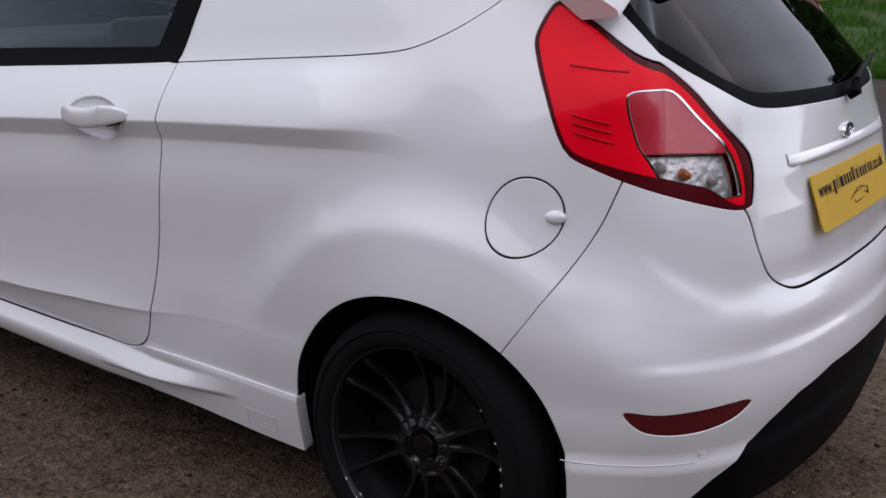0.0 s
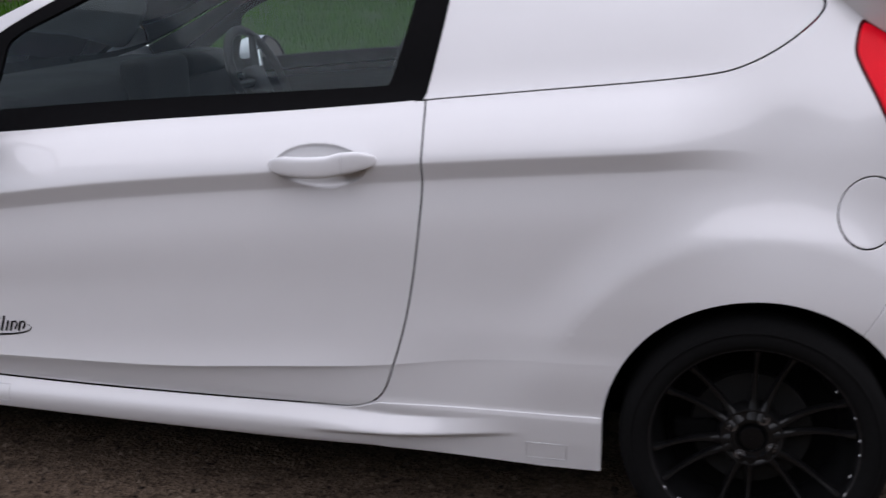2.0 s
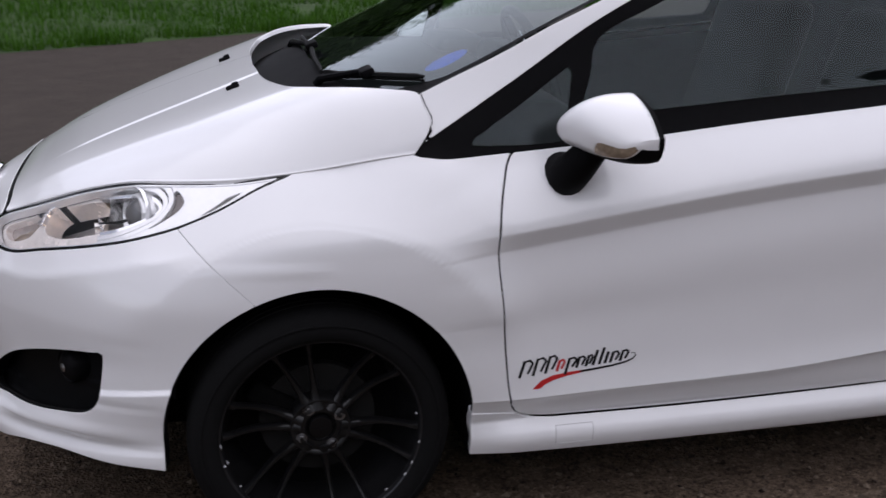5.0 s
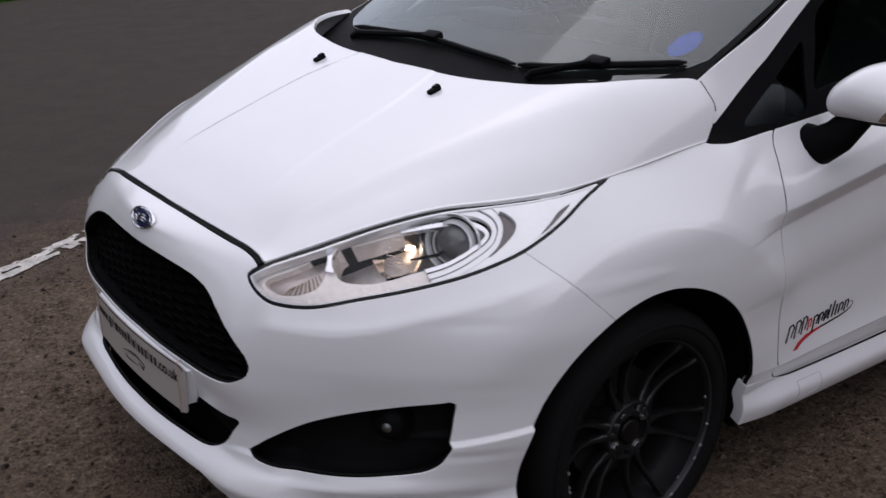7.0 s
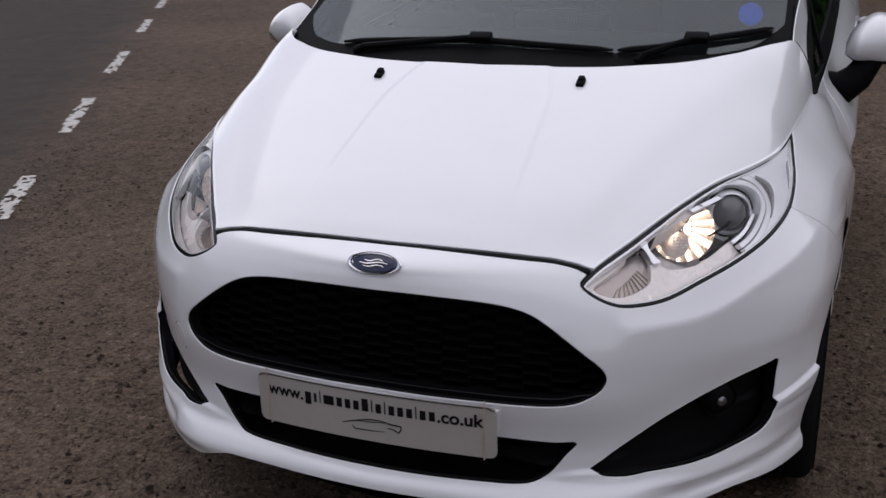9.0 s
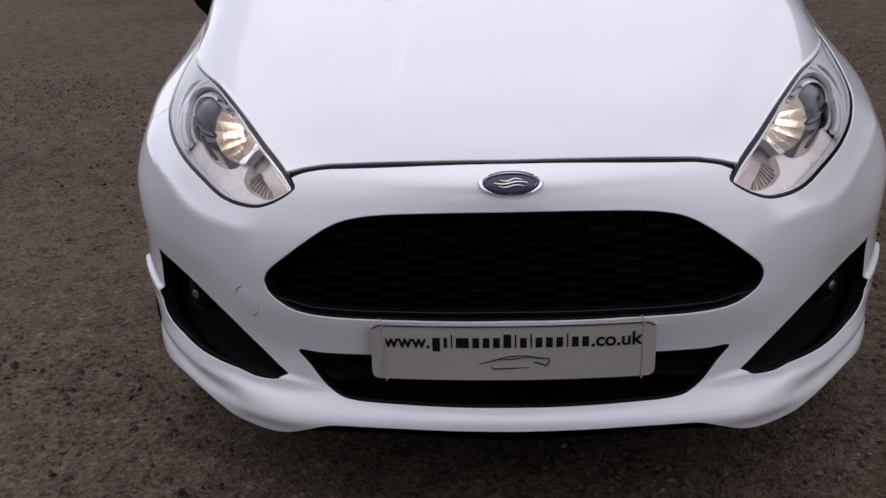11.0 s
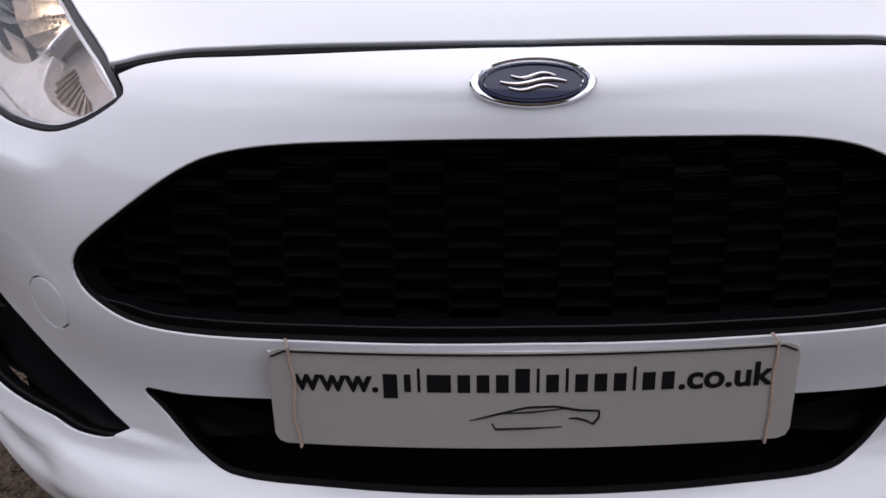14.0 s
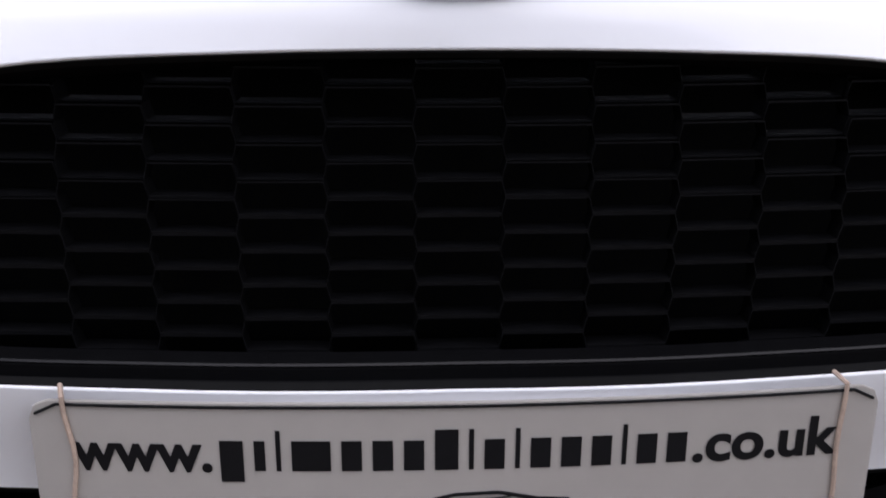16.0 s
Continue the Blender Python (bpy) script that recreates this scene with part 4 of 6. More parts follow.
def build_wheel(name):
    """A wheel about its own hub; y points out of the car, y = 0 at the outer face of the rim."""
    wheel = tagged(new(name), "black multi-spoke alloy wheel with a low tyre")
    wheel.parent = car
    # tyre
    R, r = TYRE_R, RIM_R
    prof = [(r - .004, -.004), (r + .004, .006), (r + .014, .011), (r + .030, .012), (R - .018, .006), (R - .007, -.004), (R - .001, -.020)]
    for k in range(7):
        y = -.030 - k * .025
        prof += [(R, y), (R, y - .019), (R - .006, y - .0205), (R - .006, y - .0235)]
    prof += [(R, -.212), (R - .012, -.218), (r + .02, -.222), (r - .004, -.215)]
    part("tyre", bm_lathe(prof, sides=96, close=False), TYRE, wheel, "worn black low-profile tyre")
    # raised ring and blocks on the side wall
    part("tyre_rib", bm_lathe([(r + .036, .0118), (r + .038, .0138), (r + .041, .0135), (r + .043, .011)], sides=96), TYRE, wheel)
    # rim
    rim = [(r - .006, -.214), (r, -.210), (r - .004, -.20), (r - .026, -.19), (r - .034, -.12), (r - .018, -.060), (r - .008, -.034), (r - .0065, -.012), (r - .004, -.001), (r - .001, .0025), (r + .003, .0025), (r + .004, -.003)]
    part("rim", bm_lathe(rim, sides=96), RIM, wheel)
    # lighter ring painting the highlight along the rim's lip
    part("rim_lip_glint", bm_lathe([(r - .0062, -.010), (r - .0035, -.0005), (r - .0020, .0022), (r - .0006, .0030)], sides=96), RIM_GLINT, wheel, "thin ring with the rim lip's highlight in its colour")
    # spokes, in pairs
    me = spoke_mesh()
    for k in range(6):
        for side in (-1, 1):
            child("spoke", me, wheel, Matrix.Rotation(radians(17.5 + 60 * k + side * 10.3), 4, "Y"))
    hub = [(.001, -.030), (.030, -.030), (.0345, -.027), (.036, -.021), (.042, -.0215), (.058, -.0225), (.0625, -.0185), (.067, -.0180), (.071, -.024), (.073, -.034), (.073, -.060)]
    part("hub", bm_lathe(hub, sides=56), RIM, wheel, "satin black hub with a raised ring", at=Matrix.Translation((0, -.018, 0)))
    part("centre_cap", bm_lathe([(.001, -.0135), (.018, -.0140), (.026, -.0155), (.0285, -.019), (.029, -.03)], sides=40), BLACK_TRIM, wheel, "black domed centre cap", at=Matrix.Translation((0, -.018, 0)))
    for k in range(4):
        a = radians(60 + 90 * k)
        bm = bm_lathe([(.0095, -.034), (.0095, -.0175), (.0078, -.0155), (.0055, -.0150), (.0052, -.0175), (.001, -.0175)], sides=6)
        bm_lathe([(.0135, -.024), (.0125, -.020), (.0095, -.0205)], sides=20, bm=bm)
        part("wheel_nut", bm, STEEL, wheel, "worn steel wheel nut", at=Matrix.Translation((.050 * math.cos(a), -.018, .050 * math.sin(a))))
    # chips of bare metal at the rim's edge
    random.seed(hash_of(name))
    for a in (-6, -12, -17, -31, -38, -47, 172, 190, 205, 212, 228, 236, 250, 300, 312):
        t = radians(a + random.uniform(-3, 3))
        rr = r - random.choice((.010, .003))
        p0 = Vector((rr * math.cos(t), .0005 if rr > r - .006 else -.008, rr * math.sin(t)))
        t2 = t + random.uniform(.025, .06)
        p1 = Vector((rr * math.cos(t2), p0.y, rr * math.sin(t2)))
        part("scuff", bm_tube([p0, (p0 + p1) / 2 + Vector((0, .0012, 0)), p1], [.0010, .0030, .0008], 6), RIM_BARE, wheel, "bright kerb scuff")
    # added near-black disc that stands for the shade behind the spokes
    part("spoke_shade_disc", bm_lathe([(.05, -.122), (.205, -.126), (.206, -.130), (.05, -.128)], sides=48, close=True), DARK, wheel)
    # disc and caliper carry the same shade in their colour
    part("brake_disc", bm_lathe([(.06, -.09), (.132, -.09), (.133, -.100), (.133, -.112), (.06, -.112)], sides=64, close=True), DISC, wheel, "brake disc, near-black for the shade behind the spokes")
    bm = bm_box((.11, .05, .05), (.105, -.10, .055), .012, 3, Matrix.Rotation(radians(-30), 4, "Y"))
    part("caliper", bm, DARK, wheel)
    return wheel


def hash_of(text):
    return sum(ord(c) * (i + 3) for i, c in enumerate(text))


WHEEL_Y = .824
wheel_a = build_wheel("wheel")
wheel_a.matrix_basis = Matrix.Translation((HUB_X, WHEEL_Y, HUB_Z))
for _x, _s, _turn in ((-HUB_X, 1, 33), (HUB_X, -1, 8), (-HUB_X, -1, 31)):
    _m = Matrix.Translation((_x, _s * WHEEL_Y, HUB_Z)) @ Matrix.Rotation(0 if _s > 0 else math.pi, 4, "Z") @ Matrix.Rotation(radians(_turn), 4, "Y")
    copy_thing(wheel_a, _m)

# wheel housings and the car's floor
for _hub, _rad in ((1.246, .345), (-HUB_X, .336)):
    for _s in (1, -1):
        bm = bmesh.new()
        rings = []
        for k in range(33):
            if 0 < k < 32:
                a = math.pi * (k - 1) / 30
                px, pz = _hub + _rad * math.cos(a), .301 + _rad * math.sin(a)
            else:
                px, pz = _hub + (_rad if k == 0 else -_rad), .19
            out_y = min(.825, float(on_flank(px, max(pz, .30))[0].y) - .022)
            rings.append([bm.verts.new((px, _s * y, pz)) for y in (.50, .58, .66, out_y)])
        for a, b in zip(rings, rings[1:]):
            for i in range(3):
                bm.faces.new((a[i], a[i + 1], b[i + 1], b[i]))
        bm.faces.new([r[0] for r in rings])
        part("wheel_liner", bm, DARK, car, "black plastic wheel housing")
part("floor_pan", bm_box((3.2, .98, .06), (.0, 0, .225), .02), DARK, car)
part("sill_floor", bm_box((1.72, 1.50, .05), (.0, 0, .235), .02), DARK, car)
part("load_floor", bm_box((1.3, 1.0, .03), (-1.15, 0, .56), .01), DASH, car)

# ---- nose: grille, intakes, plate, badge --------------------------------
# sheet sunk behind the nose; its near-black paints the cavity's shade
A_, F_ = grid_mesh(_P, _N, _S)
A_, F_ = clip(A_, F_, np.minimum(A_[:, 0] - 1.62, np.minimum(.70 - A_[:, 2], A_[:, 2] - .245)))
back = panel("nose_backing", *whole(*sunk((A_, F_), .085)), DARK, car, rim=False, label="near-black sheet standing for the shade behind the grille")

grille = tagged(new("grille"), "black honeycomb grille with a gloss lower trim")
grille.parent = car


def hex_ring(w, h, wall=.0013, deep=.015, flat=.0215):
    """One cell of the honeycomb in the y-z plane, its mouth facing forward."""
    bm = bmesh.new()
    def ring(k, x):
        return [bm.verts.new((x, y, z)) for y, z in ((w - k * .2, 0), (flat - k * .2, h - k), (-flat + k * .2, h - k), (-w + k * .2, 0), (-flat + k * .2, -h + k), (flat - k * .2, -h + k))]
    a, b, c = ring(0, 0), ring(wall, 0), ring(wall, -deep)
    for p, q in ((a, b), (b, c)):
        for i in range(6):
            bm.faces.new((p[i], p[(i + 1) % 6], q[(i + 1) % 6], q[i]))
    bmesh.ops.recalc_face_normals(bm, faces=bm.faces)
    me = bpy.data.meshes.new("grille_cell")
    bm.to_mesh(me)
    bm.free()
    me.materials.append(GRILLE_BLACK)
    return me


GRILLE_BLACK = material("grille_black", (.0042, .0042, .0047), .5, ior=1.16, grain=(8, 90), spread=.3)
CELL_W, CELL_H = .0540, .0222
_cell = hex_ring(.0283, CELL_H / 2, flat=.0258)
for i in range(-9, 10):
    for j in range(-1, 12):
        y, z = i * CELL_W, .470 + (j + (.5 if i % 2 else 0)) * CELL_H
        if within(GRILLE, np.array([y]), np.array([z]))[0] > -.004:
            x = min(nose_x(y, z), nose_x(y, .58)) - .030
            slope = (nose_x(y + .02, z) - nose_x(y - .02, z)) / .04
            child("grille_cell", _cell, grille, Matrix.Translation((x, y, z)) @ Matrix.Rotation(-math.atan(slope), 4, "Z"))
# broad gloss lip along the opening's lower edge
def lower_edge(y):
    """Height of the opening's lower edge."""
    return float(spline([0, .16, .32, .40, .445, .458], [.466, .467, .471, .481, .505, .523], abs(y)))


bm = bmesh.new()
rings, lip_line = [], []
for y in np.linspace(-.452, .452, 73):
    z, x = lower_edge(y), nose_x(y, lower_edge(y)) - .001
    t = smooth(.452, .40, abs(y))
    h = .004 + .011 * t
    notch = .004 * (1 - smooth(.275, .262, abs(y))) * t
    rings.append([bm.verts.new((x + a, y, z + b)) for a, b in ((-.028, -.006), (-.001, -.006 - notch), (-.0005, -.001 - notch), (-.004, .002), (-.009, .005), (-.0085, h - .002), (-.010, h), (-.030, h))])
    lip_line.append((x - .0095, y, z + h))
for p, q in zip(rings, rings[1:]):
    for i in range(len(p) - 1):
        bm.faces.new((p[i], q[i], q[i + 1], p[i + 1]))
trim = part("grille_trim", bm, BLACK, grille, "black lower grille trim")
part("trim_rim", bm_tube(lip_line, .0016, 6), BLACK_TRIM, trim, "fine gloss rim of the trim")
bm = bm_tube([(nose_x(y, z) - .007, y * .998, z - .001) for y, z in GRILLE], .006, 6, closed=True)
part("grille_edge", bm, SEAL, grille)
# lower intake slats
for k in range(4):
    z = .326 + k * .018
    ys = np.linspace(-.38, .38, 30)
    part("intake_slat", bm_tube([(nose_x(y, .36) - .045, y, z) for y in ys], .0035, 6), GRILLE_BLACK, grille)
bm = bm_tube([(nose_x(y, z) - .006, y, z) for y, z in INTAKE], .005, 6, closed=True)
part("intake_edge", bm, SEAL, grille, "black edge of the lower intake")

# badge: an oval of dark enamel with bright rings and a plain mark
def oval(name, rx, rz, mat, lift, parent, m, ring=0.0, label=""):
    bm = bmesh.new()
    n = 64
    lines = [(1.0, -.004), (1.0, 0), (.97, .0012), (.93, .0015)] if not ring else [(1.0, -.004), (1.0, .0005), (.975, .0022), (1 - ring * .5, .0026), (1 - ring, .0015), (1 - ring, -.003)]
    rings = [[bm.verts.new((lift + x, rx * k * math.cos(2 * math.pi * i / n), rz * k * math.sin(2 * math.pi * i / n))) for i in range(n)] for k, x in lines]
    for a, b in zip(rings, rings[1:]):
        for i in range(n):
            bm.faces.new((a[i], a[(i + 1) % n], b[(i + 1) % n], b[i]))
    if not ring:
        bm.faces.new(rings[-1])
    return part(name, bm, mat, parent, label, at=m)


def build_badge(m, parent, size=1.0):
    badge = tagged(new("badge"), "oval chrome-ringed badge with dark enamel")
    badge.parent = parent
    badge.matrix_basis = m
    oval("badge_face", .0500 * size, .0195 * size, BADGE, .002, badge, Matrix())
    oval("badge_ring", .0575 * size, .0240 * size, CHROME, .002, badge, Matrix(), .13, "bright chrome outer ring")
    oval("badge_line", .0465 * size, .0170 * size, CHROME, .0032, badge, Matrix(), .05)
    for drop_, wide, r in ((.0052, .020, .0017), (-.0005, .030, .0021), (-.0062, .022, .0016)):
        line = [(.0056, wide * u * size, (drop_ + .0022 * math.sin(3.2 * u)) * size) for u in np.linspace(-1, 1, 15)]
        part("badge_stroke", bm_tube(line, [r * size * (.35 + .65 * math.cos(1.4 * u)) for u in np.linspace(-1, 1, 15)], 6), CHROME, badge)
    return badge


_bx = nose_x(0, .718)
build_badge(pose(_bx - .001, 0, .718, 0, -34, 0), bumper)


# show plate: bent white acrylic, plain bars where the lettering stands
def bar_rows():
    """Bars in place of each character: offset from the left end, width, rise above or drop below the row, and whether it is a stop."""
    ems = [.778, .778, .778, .278, .611, .389, .278, .889, .556, .556, .556, .611, .278, .556, .278, .556, .556, .556, .278, .556, .556, .278, .556, .611, .278, .611, .556]
    tall, deep, stops = (6, 11, 12, 14, 18, 26), (4,), (3, 21, 24)
    x, out = 0.0, []
    for i, em in enumerate(ems):
        out.append((x, em, 1 if i in tall else (-1 if i in deep else 0), i in stops))
        x += em
    return out, x


def build_plate(name, surface, width, height, mat, label, sketch=True, scale=1.0):
    """surface(y, z) gives a place on the plate's face from its middle, and the outward way."""
    bm = bmesh.new()
    n, m = 28, 3
    rad = .012
    front, back = {}, {}
    border = []
    for cy, cz, a0 in ((width / 2 - rad, height / 2 - rad, 0), (-width / 2 + rad, height / 2 - rad, 90), (-width / 2 + rad, -height / 2 + rad, 180), (width / 2 - rad, -height / 2 + rad, 270)):
        for k in range(6):
            a = radians(a0 + 18 * k)
            border.append((cy + rad * math.cos(a), cz + rad * math.sin(a)))
    rows = []
    ys = np.linspace(-width / 2 + rad, width / 2 - rad, n)
    # strips from bottom to top, with the rounded ends added as fans
    def column(y, h, lift):
        return [surface(y, h * t, lift) for t in np.linspace(-1, 1, 5)]
    cols = [(-width / 2, height / 2 - rad), (-width / 2 + rad * .3, height / 2 - rad * .3)] + [(y, height / 2) for y in ys] + [(width / 2 - rad * .3, height / 2 - rad * .3), (width / 2, height / 2 - rad)]
    f = [[bm.verts.new(p) for p in column(y, h, 0)] for y, h in cols]
    b = [[bm.verts.new(p) for p in column(y, h, -.003)] for y, h in cols]
    for grid_, rev in ((f, False), (b, True)):
        for p, q in zip(grid_, grid_[1:]):
            for i in range(4):
                face = (p[i], q[i], q[i + 1], p[i + 1])
                bm.faces.new(face[::-1] if rev else face)
    for p, q, r, s in zip(f, f[1:], b, b[1:]):
        bm.faces.new((p[0], r[0], s[0], q[0]))
        bm.faces.new((p[-1], q[-1], s[-1], r[-1]))
    for e, g in ((f[0], b[0]), (f[-1], b[-1])):
        for i in range(4):
            bm.faces.new((e[i], e[i + 1], g[i + 1], g[i]))
    plate = part(name, bm, mat, car, label)
    rows, total = bar_rows()
    k = .476 * scale / total
    last = len(rows)
    for i, (x, w, rise, dot) in enumerate(rows):
        if i < 4 or i >= last - 6:
            continue
        y0, y1 = (-.2375 * scale + (x + .095) * k), (-.2375 * scale + (x + w - .095) * k)
        lo, hi = (.0035 if rise < 0 else .011) * scale, (.0165 if dot else (.0385 if rise > 0 else .0315)) * scale
        bm = bmesh.new()
        for a, c in ((y0, (y0 + y1) / 2), ((y0 + y1) / 2, y1)):
            bm.faces.new([bm.verts.new(surface(y, z, .0007)) for y, z in ((a, lo), (c, lo), (c, hi), (a, hi))])
        part("bar", bm, INK, plate, smooth_shade=False)
    for body, a, b in (("www.", rows[0][0], rows[4][0]), (".co.uk", rows[last - 6][0], total)):
        text = bpy.data.curves.new("lettering", "FONT")
        text.body = body
        text.offset = .030
        holder = bpy.data.objects.new("lettering", text)
        me = bpy.data.meshes.new_from_object(holder)
        bpy.data.objects.remove(holder)
        bpy.data.curves.remove(text)
        xs = [v.co.x for v in me.vertices]
        lo, wide = min(xs), max(xs) - min(xs)
        for v in me.vertices:
            y = -.2375 * scale + (a + .03 + (v.co.x - lo) / wide * (b - a - .08)) * k
            v.co = surface(y, (.011 + v.co.y * .037) * scale, .0007)
        me.materials.clear()
        me.materials.append(INK)
        ob = new("lettering", me)
        ob.parent = plate
        tagged(ob, "black lettering on the plate")
    if sketch:
        bm = bmesh.new()
        line = lambda pts, r: bm_tube([surface(y * scale, z * scale, .0006) for y, z in pts], [q * scale for q in r], 5, bm)
        line([(-.062, -.022), (-.03, -.013), (-.005, -.0065), (.022, -.0055), (.034, -.008), (.046, -.0105), (.066, -.0115)], [.0006, .0013, .0012, .0012, .0014, .0013, .001])
        line([(-.03, -.0135), (.0, -.012), (.03, -.0085)], [.0005, .001, .0005])
        line([(.066, -.0115), (.0655, -.020), (.060, -.027), (.054, -.023), (.044, -.0195), (.036, -.020)], [.001, .0013, .0016, .0013, .0013, .0006])
        line([(-.04, -.025), (-.036, -.032), (.0, -.031), (.03, -.0295)], [.0008, .0013, .0012, .0005])
        part("plate_sketch", bm, INK, plate, "thin black line drawing")
    return plate


PLATE_Z = .413
def plate_face(y, z, lift):
    return Vector((2.051 - .22 * y * y + lift + .01 * z, y, PLATE_Z + z))


random.seed(3)
front_plate = build_plate("front_plate", plate_face, .520, .111, PLATE_WHITE, "bent white show plate held by rubber bands")
for _y in (-.236, .236):
    pts = [plate_face(_y + .0022 * math.sin(5 * t) * (1 if _y < 0 else -.4), t * .0585, .0016) for t in np.linspace(-1, 1, 12)]
    pts = [pts[0] + Vector((-.012, 0, -.001))] + pts + [pts[-1] + Vector((-.012, -.004, .003))]
    part("rubber_band", bm_tube(pts, .0016, 6), BAND, front_plate, "tan rubber band round the plate")
bm = bmesh.new()
bm_tube([plate_face(y, .0535 - max(0, abs(y) - .243) * .5, .0006) for y in np.linspace(-.256, .256, 40)], .0011, 5, bm)
part("plate_edge", bm, INK, front_plate, "thin black line along the top")
# plinth behind the plate
bm = bmesh.new()
_ring = []
for _d, _top, _low, _up in ((-.034, .286, .236, .052), (-.009, .257, .236, .043)):
    _ring.append([bm.verts.new(plate_face(y, z, _d)) for y, z in ((-_low, -.045), (-_top, _up), (-.1, _up + .001), (.1, _up + .001), (_top, _up), (_low, -.045), (.1, -.048), (-.1, -.048))])
for i in range(8):
    bm.faces.new((_ring[0][i], _ring[0][(i + 1) % 8], _ring[1][(i + 1) % 8], _ring[1][i]))
bm.faces.new([_ring[1][k] for k in (0, 1, 2, 7)])
bm.faces.new([_ring[1][k] for k in (7, 2, 3, 6)])
bm.faces.new([_ring[1][k] for k in (6, 3, 4, 5)])
part("plate_plinth", bm, PAINT, bumper, smooth_shade=True)

# black tray under the nose, its front edge set back behind the lip
bm = bmesh.new()
_tray = [[bm.verts.new((x - .050, y, z)) for x, y in [(1.55, -.52)] + [(float(nose_x(q, .30)), q) for q in np.linspace(-.43, .43, 25)] + [(1.55, .52)]] for z in (.203, .240)]
bm.faces.new(_tray[0][::-1])
bm.faces.new(_tray[1])
for i in range(len(_tray[0])):
    j = (i + 1) % len(_tray[0])
    bm.faces.new((_tray[0][i], _tray[0][j], _tray[1][j], _tray[1][i]))
part("under_tray", bm, BLACK, bumper, "black plastic tray under the nose", smooth_shade=False)

# fog lamp recesses
for _s in (1, -1):
    fa, ff = grid_mesh(_P, _N, _S)
    fa, ff = clip(fa, ff, within(FOG, fa[:, 0], fa[:, 2]) + .02)
    fa[:, 0] -= .035
    fa[:, 1] -= .035
    piece = (fa, ff) if _s > 0 else mirrored(fa, ff)
    recess = panel("fog_recess", *piece, GRILLE_BLACK, car, rim=False, label="black fog lamp recess")
    c = Vector((1.80, .655 * _s, .425))
    way = Vector((.80, .55 * _s, 0)).normalized()
    turn = way.to_track_quat("Y", "Z").to_matrix().to_4x4()
    bm = bm_lathe([(.001, .004), (.02, .002), (.030, -.006), (.034, -.010), (.037, -.006), (.040, -.012), (.041, -.05)], sides=40)
    part("fog_lamp", bm, [GRILLE_BLACK], recess, "small round fog lamp", at=Matrix.Translation(c - way * .012) @ turn)
    part("fog_bulb", bm_lathe([(.001, .0052), (.007, .004), (.010, .002)], sides=20), STEEL, recess, "dull metal reflector of the fog lamp", at=Matrix.Translation(c - way * .010) @ turn)
    edge_pts = [Vector(on_flank(x, z)[0]) for x, z in FOG]
    part("fog_edge", bm_tube([(p.x - .008, (p.y - .008) * _s, p.z) for p in edge_pts], .0030, 6, closed=True), SEAL, recess)

# ---- headlights ---------------------------------------------------------
def sunk_flank(x, z, by, s):
    p, n = on_flank(x, z)
    q = p - n * by
    return Vector((q.x, q.y * s, q.z))


HOLE = outline([(1.800, .764), (1.727, .788), (1.683, .798), (1.620, .808), (1.585, .806), (1.572, .792), (1.600, .775), (1.66, .750), (1.72, .734), (1.76, .722), (1.80, .714), (1.832, .718), (1.826, .742)], 4)
POCKET = outline([(1.934, .700), (1.915, .713), (1.865, .737), (1.822, .756), (1.828, .745), (1.858, .713), (1.872, .700), (1.90, .686), (1.925, .681), (1.936, .688)], 4)
PATCH = outline([(1.530, .824), (1.513, .807), (1.530, .786), (1.588, .753), (1.598, .756), (1.562, .778), (1.545, .798)], 4)
SLIVER = outline([(1.445, .806), (1.425, .818), (1.385, .832), (1.405, .820), (1.455, .794), (1.49, .780)], 4)
hole_field, pocket_field, patch_field, sliver_field = on_lamp(HOLE), on_lamp(POCKET), on_lamp(PATCH), on_lamp(SLIVER)
